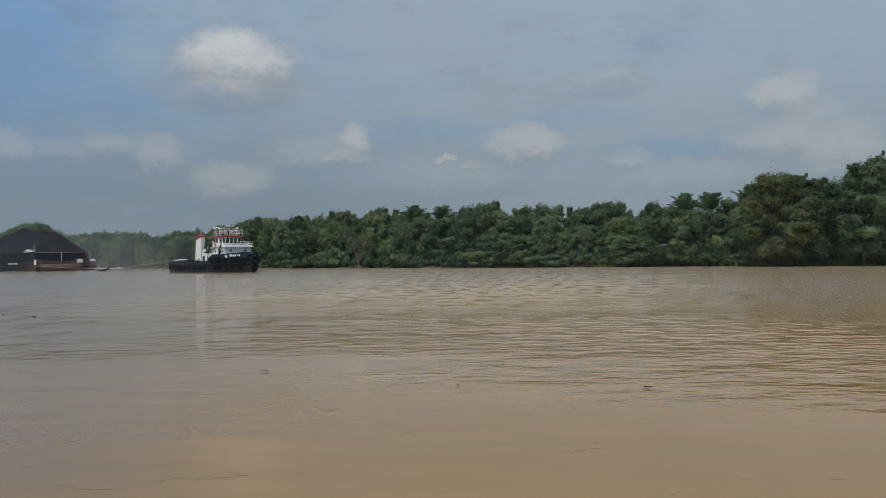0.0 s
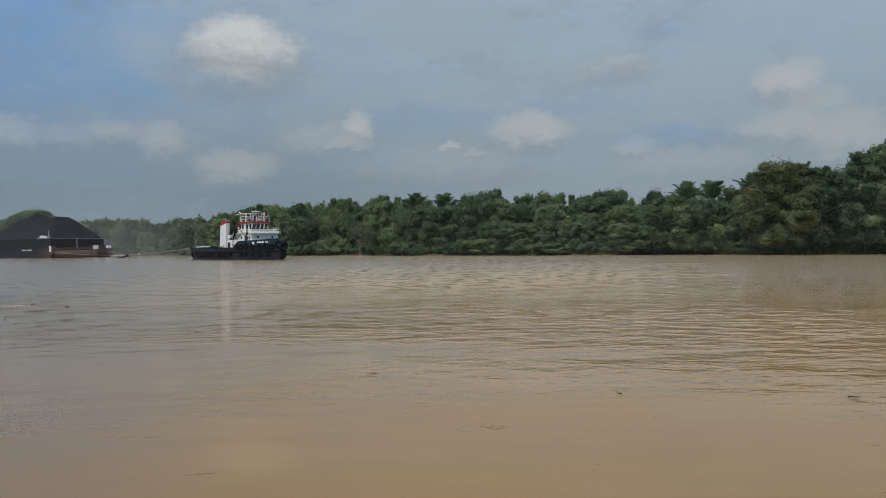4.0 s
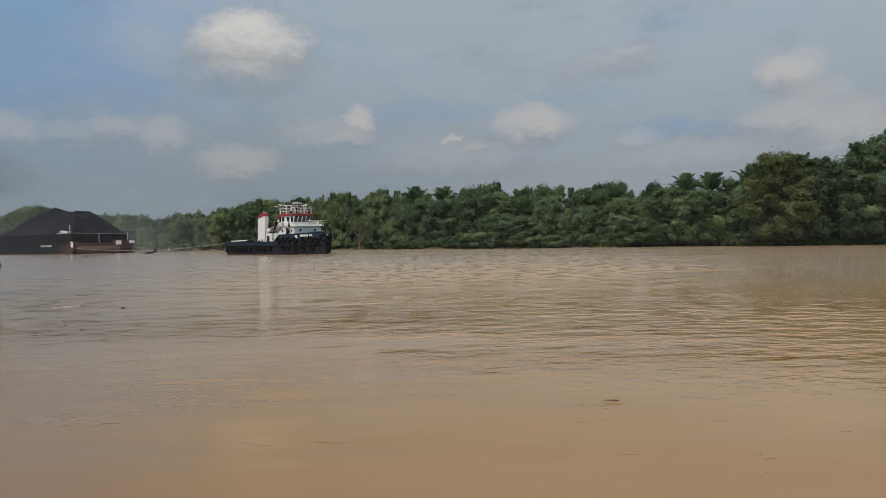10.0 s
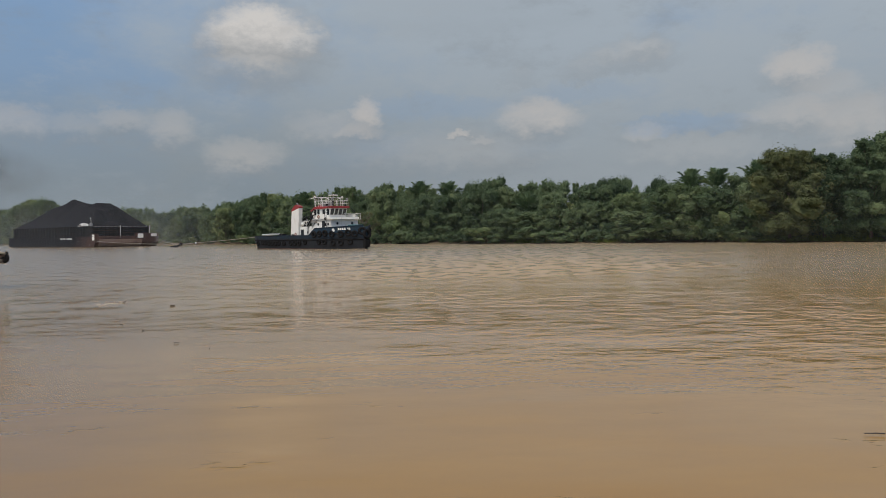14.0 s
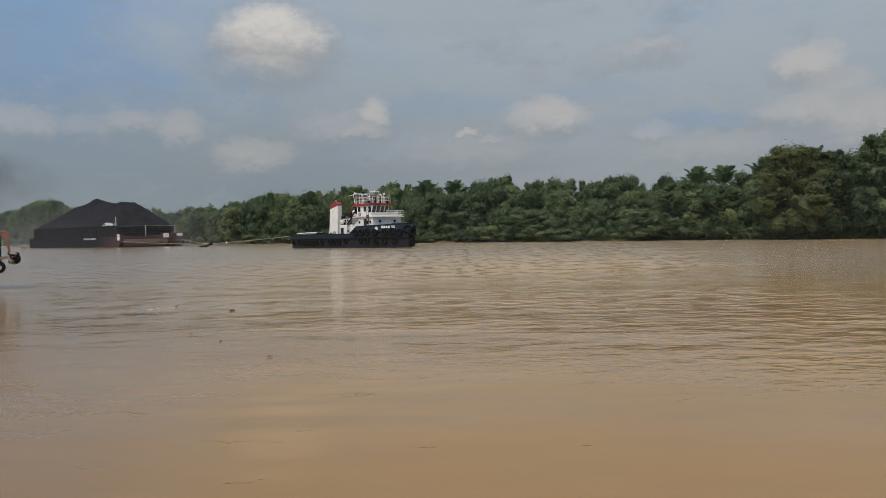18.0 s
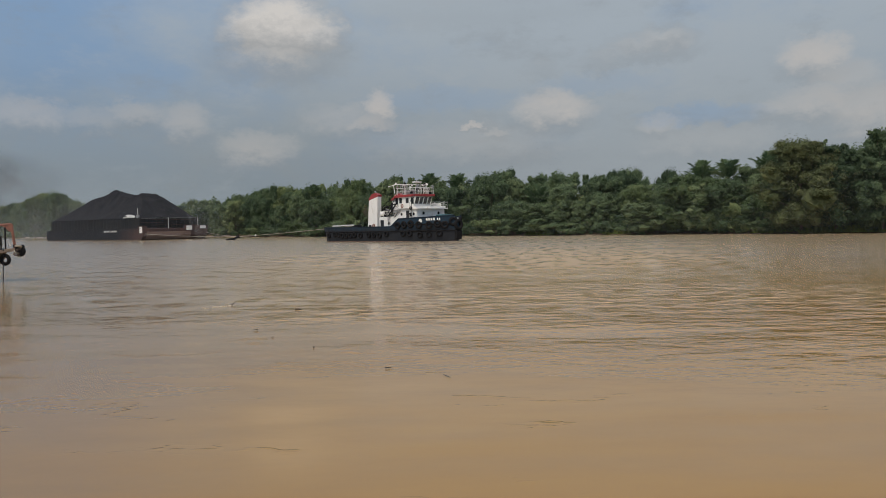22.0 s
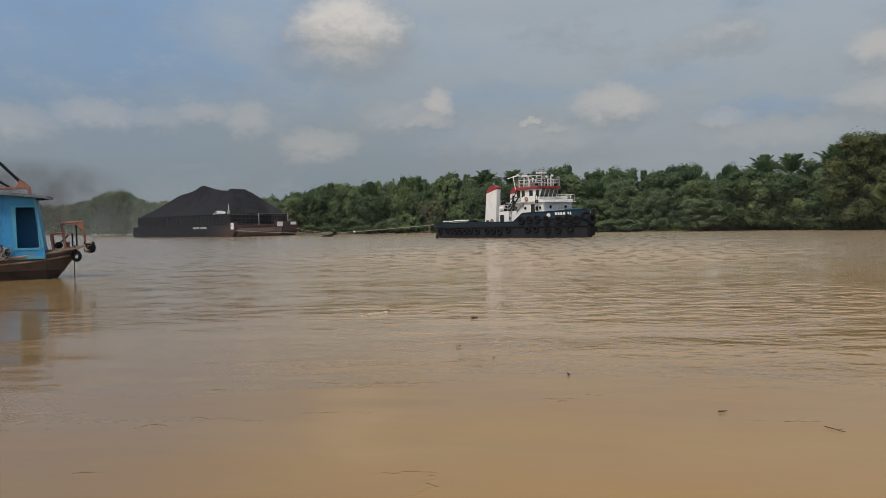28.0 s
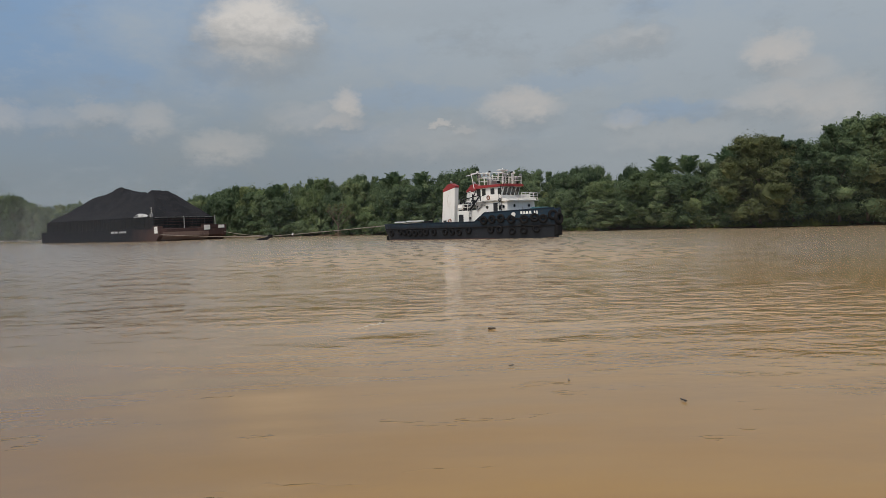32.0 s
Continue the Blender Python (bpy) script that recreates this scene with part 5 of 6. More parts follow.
# ---- the coal barge ----
def barge():
    ob = thing("coal_barge", "rust-brown flat barge with sooty side boards", "barge")
    outline = ((-70.5, 0.4), (-70.5, 3.05), (-1.0, 3.2), (0.0, 3.15), (0.0, 1.3), (-1.8, -0.4), (-6.5, -1.4), (-66, -1.4))
    part("hull", prism(outline, -9.75, 9.75, 0.12), DARK_AFT, ob, "rust-brown steel hull, black aft")
    for side in (-1, 1):
        part("rubbing_strake", box(-70.3, -1.0, side * 9.78 - 0.07, side * 9.78 + 0.07, 3.06, 3.2, 0.03), SIDEB, ob)
        part("bow_post", prism(((-3.4, 0.5), (0.1, 1.2), (0.12, 3.2), (0.12, 3.9), (-2.4, 3.9), (-3.4, 3.2)), side * 9.2 - 0.6, side * 9.2 + 0.6, 0.06), RUST, ob, "raised rusty bow bulwark corner")
    part("bow_bulwark", box(-1.2, 0.08, 3.0, 8.6, 3.15, 3.95, 0.05), RUST, ob)
    part("bow_plate", prism(((0.0, 2.3), (0.07, 2.3), (0.07, 1.3), (-1.0, 0.25), (-1.1, 0.3), (0.0, 1.33)), -8.6, 4.5, 0.02), RUSTL, ob, "paler worn plate on the raked bow")
    # side boards with their posts
    for side in (-1, 1):
        part("side_board", box(-69, -4.2, side * 8.6 - 0.06, side * 8.6 + 0.06, 3.1, 6.25, 0.03), SIDEB, ob, "black sooty coal board")
        for i in range(28):
            x = -68.6 + i * 2.38
            part("board_post", prism(((x, 3.1), (x, 6.35), (x + 0.28, 6.35), (x + 0.28, 3.1)), side * 8.68 - 0.055, side * 8.68 + 0.055, 0.02), SIDEB, ob)
        for z in (6.2,):
            part("board_rail", box(-69, -4.2, side * 8.72 - 0.07, side * 8.72 + 0.07, z - 0.07, z + 0.07), SIDEB, ob)
    part("front_board", box(-4.3, -4.15, -8.6, 8.6, 3.1, 6.1, 0.03), SIDEB, ob)
    part("rear_board", box(-69.1, -68.95, -8.6, 8.6, 3.1, 6.1, 0.03), SIDEB, ob)
    for z in (3.5, 4.2, 4.9, 5.6, 6.1):
        part("board_rail", box(-4.15, -3.95, -8.6, 8.6, z - 0.06, z + 0.06, 0.02), STEEL if z > 5.9 else RUST, ob)
    for i in range(15):
        y = -8.4 + i * 1.2
        part("board_post", box(-4.12, -3.9, y - 0.07, y + 0.07, 3.1, 6.2, 0.02), SIDEB, ob)
    for y in (-0.5, 8.7):
        part("pole", tube((-3.4, y, 3.1), (-3.4, y, 6.4), 0.09, n=10), GRIMY, ob, "grimy white painted pole")
    # painted marks, and the plain bars that stand for the number on the side
    for k, (a, b) in enumerate(((-25.0, -24.2), (-23.9, -22.9), (-22.6, -21.4), (-20.6, -19.8), (-19.5, -18.7), (-18.4, -17.6), (-17.3, -16.6))):
        part("lettering", box(a, b, -9.83, -9.74, 2.3, 2.8), GRIMY, ob, "plain white letter bar")
    part("draught_mark", box(-1.9, -0.3, -9.84, -9.79, 2.0, 3.7, 0.02), WHITE, ob, "white painted corner mark")
    part("draught_mark", prism(((-0.02, 2.6), (0.16, 2.6), (0.2, 3.85), (0.1, 3.85)), 3.2, 4.9), WHITE, ob, "white painted corner mark")
    part("draught_mark", prism(((0.1, 3.0), (0.2, 3.0), (0.22, 3.8), (0.14, 3.8)), 7.4, 9.2), WHITE, ob, "white painted corner mark")
    for y in (-8.2, -7.6, 7.6, 8.2):
        part("bollard", tube((-1.8, y, 3.1), (-1.8, y, 3.9), 0.2, n=12), RUBBER, ob)
    part("light_mast", tube((-5.2, -8.6, 6.2), (-5.2, -8.6, 8.8), 0.07, 0.05, 8), WHITE, ob)
    part("mast_box", box(-5.6, -4.8, -8.9, -8.3, 6.2, 7.1, 0.05), STEEL, ob)
    return ob


coal_barge = barge()


def coal():
    """Ridge of loose coal between the boards, with three tops."""
    ob = thing("coal_heap", "long black heap of loose coal with three crests", "coal")
    nx, ny = 130, 44
    ridge = ((-69.0, 6.4), (-58, 10.0), (-50.0, 13.2), (-46.5, 13.7), (-45.5, 13.4), (-41, 14.7), (-38.0, 15.7), (-36.6, 15.7), (-34.0, 14.8), (-30, 14.0), (-24.0, 13.1), (-20.4, 12.4), (-18.4, 12.8), (-16.2, 13.8), (-14.8, 13.3), (-11.6, 11.6), (-4.4, 6.4))
    verts, faces = [], []
    for i in range(nx + 1):
        x = -69 + 64.6 * i / nx
        top = between(ridge, x)
        for j in range(ny + 1):
            y = -8.5 + 17 * j / ny
            z = min(top, 6.3 + 1.18 * (8.5 - abs(y)) + 0.5 * noise.noise(Vector((x * 0.16, 0, 7))))
            k = 1 - abs(y) / 8.6
            z += k * (0.45 * noise.noise(Vector((x * 0.25, y * 0.25, 1))) + 0.30 * noise.noise(Vector((x * 0.8, y * 0.9, 4)))) + 0.07 * noise.noise(Vector((x * 3, y * 3, 2)))
            verts.append((x, y, z - 0.25))
    for i in range(nx):
        for j in range(ny):
            q = i * (ny + 1) + j
            faces.append((q, q + ny + 1, q + ny + 2, q + 1))
    me = bpy.data.meshes.new("coal")
    me.from_pydata(verts, [], faces)
    me.materials.append(COAL)
    c = new("coal", me)
    c.parent = ob
    return ob


coal_heap = coal()


def workboat():
    ob = thing("dinghy", "small white dinghy lying on the barge's coal boards", "dinghy")
    secs = []
    for x, w, hh in ((-14.6, 0.5, 0.35), (-14.0, 0.9, 0.75), (-12.6, 1.15, 1.0), (-10.8, 1.15, 0.95), (-9.2, 0.9, 0.75), (-8.0, 0.3, 0.4)):
        secs.append([(x, -8.0 + w * math.cos(a), 6.25 + hh * math.sin(a)) for a in (math.pi * i / 10 for i in range(11))])
    part("shell", loft(secs), GRIMY, ob, "", True)
    part("gunwale", line([s[0] for s in secs], 0.09, 6), STEEL, ob)
    part("keel", line([s[5] for s in secs], 0.06, 6), STEEL, ob)
    part("seat_opening", box(-13.4, -11.2, -9.1, -8.95, 6.5, 6.85, 0.03), DARK, ob)
    return ob


dinghy = workboat()


# ---- tow line, from the barge's bow to the tug's winch ----
def tow():
    """Lies along x from the barge's bow: bridle, fish plate just over the water, long line to the tug."""
    ob = thing("tow_line", "grey tow rope with bridle between barge and tug", "rope")
    fork = Vector((51, 0, 0.75))

    def sag(a, b, drop, n=12):
        return [Vector(a).lerp(Vector(b), i / n) - Vector((0, 0, drop * 4 * (i / n) * (1 - i / n))) for i in range(n + 1)]
    part("main_rope", line(sag(fork, (112, 0, 2.75), 0.12), 0.055, 6), ROPE, ob)
    part("bridle_leg", line(sag((-1.9, 9.0, 1.9), fork, 0.25), 0.055, 6), ROPE, ob)
    part("bridle_leg", line(sag((1.9, -9.0, 1.7), fork, 0.25), 0.055, 6), ROPE, ob)
    bm = bmesh.new()
    bmesh.ops.create_uvsphere(bm, u_segments=12, v_segments=8, radius=0.22, matrix=Matrix.Translation((62.0, 0, 1.05)))
    part("float", bm, WHITE, ob, "pale round float on the rope", True)
    part("fish_plate", prism(((49.8, 0.35), (51.6, 0.45), (51.9, 1.05), (50.1, 1.1)), -0.2, 0.2, 0.06), RUBBER, ob)
    part("chain", line([(50.6, 0, 0.7), (49.9, -0.7, 0.25), (48.6, -1.7, 0.1), (47.9, -2.2, -0.3)], 0.24, 7), RUBBER, ob, "dark chain end dragging in the water")
    part("chain", line([(51, 0, 0.7), (51.6, -0.9, 0.35), (52.2, -1.6, -0.3)], 0.17, 7), RUBBER, ob, "dark chain end dragging in the water")
    return ob


tow_line = tow()


# ---- the moored blue boat ----
def blue_boat():
    """Its stem meets the water at the origin; x ahead, y away from the near side."""
    ob = thing("blue_boat", "wooden river boat with bright blue cabin and brown hull", "boat")
    near, wide = 0.0, 3.0
    secs = []
    for x, half, zt in ((-11.5, 1.2, 1.25), (-9, 1.45, 1.05), (-6, 1.5, 0.98), (-3, 1.5, 1.05), (-1.6, 1.42, 1.16), (-0.7, 1.25, 1.26), (0.0, 0.95, 1.36), (0.45, 0.62, 1.44), (0.68, 0.32, 1.48)):
        low = 0.6 if x > -0.2 else 0.0
        k = max(0.0, (x + 0.7) / 1.4)
        zb = -0.5 + 1.75 * k ** 1.1
        c = wide / 2
        half_b = half * (0.75 - 0.25 * k)
        secs.append([(x, c - half, zt), (x, c - half * 0.97, zt - 0.22), (x, c - half_b, zb + 0.25 * (1 - k)), (x, c, zb), (x, c + half_b, zb + 0.25 * (1 - k)), (x, c + half * 0.97, zt - 0.22), (x, c + half, zt)])
    part("hull", loft(secs), WOODH, ob, "weathered brown hull, dark at the waterline")
    bm = bmesh.new()
    band = []
    for s in secs:
        a, b = Vector(s[1]), Vector(s[2])
        if b.z > 0.42:
            stem_end = bm.verts.new(b + Vector((0.02, -0.04, 0)))
            bm.faces.new((band[-1][0], band[-1][1], stem_end))
            break
        lo, hi = (a.lerp(b, max(0.0, min(1.0, (a.z - z) / (a.z - b.z)))) for z in (-0.2, 0.46))
        band.append([bm.verts.new(v + Vector((0.02, -0.04, 0))) for v in (lo, hi)])
    for u, v in zip(band, band[1:]):
        bm.faces.new((u[0], u[1], v[1], v[0]))
    part("tarred_band", bm, DARK_PLANKS, ob, "dark lower planking")
    for side, idx in ((-1, 0), (1, 6)):
        part("gunwale", line([Vector(s[idx]) + Vector((0, 0, 0.02)) for s in secs], 0.075, 7), PLANK, ob)
        part("rubbing_strake", line([Vector(s[1 if idx == 0 else 5]) + Vector((0, 0.01 * side, -0.05)) for s in secs], 0.05, 6), PLANK, ob)
    # bow platform of planks
    for i in range(5):
        y = 0.75 + i * 0.36
        part("bow_plank", prism(((-0.9, 1.36), (1.55, 1.66), (1.55, 1.74), (-0.9, 1.44)), y - 0.165, y + 0.165, 0.012), PLANK, ob)
    part("bow_beam", prism(((-1.0, 1.26), (1.3, 1.56), (1.3, 1.66), (-1.0, 1.36)), 0.50, 0.60, 0.012), PLANK, ob, "plank along the edge of the bow platform")
    for x, y, z, b in ((1.45, 0.62, 1.52, 0.17), (0.72, 0.7, 1.12, 0.22)):
        part("tyre", ring((x, y, z), (0.55, 0.8, 0.05), b, 0.09, 16, 8), RUBBER, ob, "old tyre fender", True)
    part("tyre_core", tube((1.37, 0.5, 1.5), (1.53, 0.74, 1.54), 0.13, n=12), SIDEB, ob)
    for i in range(5):
        part("rope_lump", ring((1.18 + 0.09 * i, 0.6 + 0.05 * math.sin(3 * i), 1.76 + 0.03 * math.cos(5 * i)), (math.sin(2 * i), math.cos(i), 0.6), 0.07, 0.035, 12, 6), ROPE if i % 2 else SIDEB, ob, "", True)
    tangle = random.Random(4)
    for i in range(11):
        c = (1.38 + tangle.uniform(-0.22, 0.16), 0.56 + tangle.uniform(-0.08, 0.1), 1.58 + tangle.uniform(-0.26, 0.2))
        part("rope_lump", ring(c, (tangle.uniform(-1, 1), 1, tangle.uniform(-1, 1)), tangle.uniform(0.06, 0.14), tangle.uniform(0.025, 0.045), 12, 5), (ROPE, WOODH, SIDEB)[i % 3], ob, "", True)
    part("rope_knot", ring((1.35, 0.55, 1.78), (0.2, 0.1, 1), 0.13, 0.06, 14, 7), ROPE, ob)

    # cabin with an open doorway in its near wall
    lean = 0.12
    y0, y1 = 0.10, 2.05

    def wall(x0, x1, z0, z1, ya, yb, mat=BLUE, name="wall", label=""):
        def at(x, z):
            return x - (lean * (z - 1.3) if x > -1.6 else 0.0)
        return part(name, prism(((at(x0, z0), z0), (at(x1, z0), z0), (at(x1, z1), z1), (at(x0, z1), z1)), ya, yb, 0.01), mat, ob, label)
    # horizontal boards, one above the other, from the deck to the sloping eave
    for i in range(10):
        z0 = 1.05 + 0.262 * i
        part("wall_board", prism(((-9.0, z0), (-2.04, z0), (-2.04, z0 + 0.26), (-9.0, z0 + 0.26)), y0, y0 + 0.06, 0.003), BLUE, ob, "bright blue painted board")
    part("wall_board", prism(((-9.0, 3.672), (-2.04, 3.672), (-2.04, 4.26), (-9.0, 5.0)), y0, y0 + 0.06, 0.008), BLUE, ob, "bright blue painted board")
    part("wall", prism(((-2.036, 3.66), (-1.10, 3.66), (-1.16, 4.17), (-2.036, 4.26)), y0, y0 + 0.06), BLUE, ob)
    part("wall", prism(((-2.036, 1.05), (-0.66, 1.05), (-0.72, 1.6), (-2.036, 1.6)), y0, y0 + 0.06), BLUE, ob)
    part("corner_post", prism(((-0.84, 1.6), (-0.71, 1.6), (-1.05, 4.15), (-1.16, 4.15)), y0 - 0.02, y0 + 0.08, 0.01), BLUEL, ob, "pale blue corner post")
    part("wall", prism(((-9.0, 1.05), (-0.78, 1.05), (-1.16, 4.15), (-9.0, 5.0)), y1 - 0.06, y1), BLUE, ob)
    part("wall", prism(((-9.0, 1.05), (-8.94, 1.05), (-8.94, 4.98), (-9.0, 4.98)), y0 + 0.06, y1 - 0.06), BLUE, ob)
    part("wall", prism(((-0.80, 1.2), (-0.72, 1.2), (-1.12, 4.15), (-1.20, 4.15)), y0 + 0.08, y1 - 0.06), BLUE, ob)
    for a, b, ya in (((-2.02, 1.55), (-2.06, 3.72), y0), ((-0.94, 1.55), (-1.06, 3.72), y0)):
        part("door_jamb", prism(((a[0], a[1]), (a[0] + 0.09, a[1]), (b[0] + 0.09 - 0.14 * (b[0] > -2), b[1]), (b[0] - 0.14 * (b[0] < -2), b[1])), ya - 0.03, ya + 0.09, 0.008), BLUEL, ob)
    part("door_sill", box(-2.12, -0.86, y0 - 0.03, y0 + 0.09, 1.5, 1.62, 0.01), BLUEL, ob)
    part("door_head", box(-2.2, -1.1, y0 - 0.03, y0 + 0.09, 3.66, 3.74, 0.01), BLUEL, ob)
    part("cabin_floor", box(-8.9, -0.82, y0 + 0.1, y1 - 0.1, 1.1, 1.2), PLANK, ob)
    for x in (-3.05, -4.4, -5.8, -7.2):
        part("wall_batten", box(x - 0.04, x + 0.04, y0 - 0.025, y0, 1.08, 4.0, 0.006), BLUE, ob)
    part("ledge", box(-9.0, -0.70, y0 - 0.06, y0, 1.05, 1.2, 0.015), BLUEL, ob)
    # roof sheets, their edge and the beams below
    def roof_z(x):
        return 4.175 - 0.105 * (x + 0.45)
    for i in range(9):
        x0, x1 = -9.5 + i * 1.005, -9.5 + (i + 1) * 1.005 + (0.03 if i < 8 else 0)
        part("roof_sheet", prism(((x0, roof_z(x0)), (x1, roof_z(x1)), (x1, roof_z(x1) + 0.05), (x0, roof_z(x0) + 0.06)), -0.45, 2.5, 0.008), TIN, ob)
    part("roof_edge", prism(((-9.5, roof_z(-9.5) - 0.12), (-0.45, roof_z(-0.45) - 0.10), (-0.45, roof_z(-0.45)), (-9.5, roof_z(-9.5))), -0.45, -0.40, 0.006), TIN, ob, "dull blue-grey roof edge")
    part("roof_edge", box(-0.50, -0.45, -0.40, 2.5, roof_z(-0.45) - 0.10, roof_z(-0.45) - 0.004, 0.006), TIN, ob)
    for y in (0.15, 1.98):
        part("roof_beam", prism(((-9.2, roof_z(-9.2) - 0.12), (-0.6, roof_z(-0.6) - 0.12), (-0.6, roof_z(-0.6) - 0.01), (-9.2, roof_z(-9.2) - 0.01)), y - 0.05, y + 0.05), WOODH, ob)
    part("eave_board", box(-0.95, -0.55, -0.3, -0.1, roof_z(-0.6) - 0.2, roof_z(-0.6) - 0.12, 0.01), SIDEB, ob)
    # derrick on the roof
    part("derrick_boom", tube((-1.55, 0.7, 4.72), (-6.4, 0.9, 9.9), 0.075, n=10), SIDEB, ob, "dark slanting derrick pole")
    part("derrick_stay", tube((-2.3, 0.8, 4.72), (-5.2, 0.9, 6.6), 0.06, n=10), SIDEB, ob)
    part("derrick_base", prism(((-3.6, 4.52), (-1.5, 4.62), (-1.5, 4.76), (-3.6, 4.66)), 0.6, 0.8, 0.02), ORANGE, ob, "rust-orange derrick beam")
    part("derrick_bracket", prism(((-2.0, 4.7), (-1.42, 4.6), (-1.36, 4.35), (-1.28, 4.35), (-1.32, 4.72), (-1.7, 5.1), (-1.82, 5.05)), 0.58, 0.86, 0.02), ORANGE, ob, "rust-orange bracket")
    part("derrick_foot", tube((-1.36, 0.72, 4.15), (-1.4, 0.72, 4.7), 0.06, n=8), ORANGE, ob)
    # frames on the bow
    fr = part("bow_frame", line([(0.2, 1.0, 1.5), (0.02, 1.0, 2.82), (1.03, 1.0, 2.9), (1.16, 1.0, 1.66)], 0.065, 8), ORANGE, ob, "orange pipe frame on the bow")
    part("gusset", prism(((0.60, 2.82), (1.02, 2.88), (0.98, 2.5)), 0.96, 1.02), ORANGE, fr, "faded orange plate")
    part("low_frame", line([(-0.34, 0.55, 1.4), (-0.46, 0.55, 2.28), (0.15, 0.55, 2.34), (0.24, 0.55, 1.5)], 0.05, 8), ORANGE, ob, "low rusty rail frame")
    part("low_frame", line([(-0.34, 1.3, 1.4), (-0.44, 1.3, 2.28), (0.12, 1.3, 2.34), (0.2, 1.3, 1.5)], 0.045, 8), ORANGE, ob)
    part("strut", line([(-0.3, 0.7, 1.6), (0.35, 0.9, 2.2)], 0.035, 7), SIDEB, ob)
    for x, zt in ((0.54, 2.3), (0.74, 2.75)):
        part("bow_post", tube((x, 0.9, 1.55), (x, 0.9, zt), 0.04, n=8), SIDEB, ob)
    part("bitt", tube((0.3, 0.9, 1.5), (0.3, 0.9, 1.85), 0.11, n=12), WOODH, ob)
    part("winch", tube((-0.15, 0.9, 1.7), (-0.15, 1.6, 1.7), 0.17, n=14), SIDEB, ob)
    # mooring line straight down into the water
    part("mooring_pole", tube((0.66, 0.55, 1.7), (0.60, 0.5, -0.6), 0.024, n=8), SIDEB, ob, "dark pole standing in the water")
    # coil of rope on the near side deck
    heap = random.Random(9)
    for i in range(16):
        c = (-2.55 + heap.uniform(-0.28, 0.22), -0.08 + heap.uniform(-0.06, 0.05), 1.22 + 0.5 * i / 16 + heap.uniform(-0.05, 0.05))
        part("rope_coil", ring(c, (heap.uniform(-1, 1), 1.0, heap.uniform(-0.9, 0.9)), heap.uniform(0.08, 0.22), heap.uniform(0.02, 0.035), 14, 5), (ROPE, SIDEB, ROPE, WOODH)[i % 4], ob, "", True)
    part("rope_tail", line([(-2.7, -0.06, 1.35), (-2.85, -0.1, 1.15), (-3.1, -0.08, 1.02), (-3.6, 0.0, 1.0)], 0.03, 6), ROPE, ob)
    return ob


boat = blue_boat()


# ---- a bare strip of pale mud along the far reach ----
def mud_bank():
    bm = bmesh.new()
    rows = []
    for i in range(41):
        f = i / 40
        x, y = -236 + 122 * f, 456 - 150 * f
        w = 1.5 + noise.noise(Vector((i * 0.3, 0, 2))) * 0.8
        top = 0.42 + 0.22 * noise.noise(Vector((i * 0.35, 3, 0)))
        rows.append([bm.verts.new((x + dx * 0.78, y + dx * 0.62, z)) for dx, z in ((-1.0 - w, -0.3), (-0.6 - w, top * 0.7), (0.0, top), (3.0, top + 0.1), (3.4, -0.3))])
    for a, b in zip(rows, rows[1:]):
        for j in range(4):
            bm.faces.new((a[j], b[j], b[j + 1], a[j + 1]))
    bmesh.ops.recalc_face_normals(bm, faces=bm.faces[:])
    tagged(new("mud_bank", finish(bm, "mud_bank", MUDP)), "pale dried mud along the water's edge", "mud bank", kind="structure")


mud_bank()


# ---- flotsam ----
def stick(seed, length, r, label, name="driftwood", mat=None):
    rng = random.Random(seed)
    ob = thing(name, label, name.replace("_", " "), "flotsam on the river")
    pts = [(length * (i / 5 - 0.5), 0.05 * rng.uniform(-1, 1) * length, 0.02 + 0.03 * rng.uniform(-0.5, 1) * length) for i in range(6)]
    bm = bmesh.new()
    for i, (a, b) in enumerate(zip(pts, pts[1:])):
        tube(a, b, r * (1 - 0.1 * i), r * (0.9 - 0.1 * i), 7, bm)
    tube(pts[3], (pts[3][0] + 0.15 * length, 0.12 * length, 0.12 * length), r * 0.6, r * 0.2, 6, bm)
    part("stem", bm, mat or DRIFT, ob)
    return ob


def foam_streak():
    rng = random.Random(5)
    ob = thing("foam_streak", "pale streak of foam and scraps on the water", "foam", "flotsam on the river")
    for i in range(12):
        bm = bmesh.new()
        bmesh.ops.create_icosphere(bm, subdivisions=2, radius=1, matrix=pose(rng.uniform(-0.55, 0.55), rng.uniform(-0.08, 0.08), 0.0, 0, 0, rng.uniform(0, 90)) @ Matrix.Diagonal((rng.uniform(0.04, 0.12), rng.uniform(0.02, 0.04), 0.02, 1)))
        part("foam_scrap", bm, FOAM, ob, "", True)
    part("twig", tube((0.5, 0, 0.0), (0.72, 0.05, 0.07), 0.02, 0.01, 6), DRIFT, ob)
    return ob


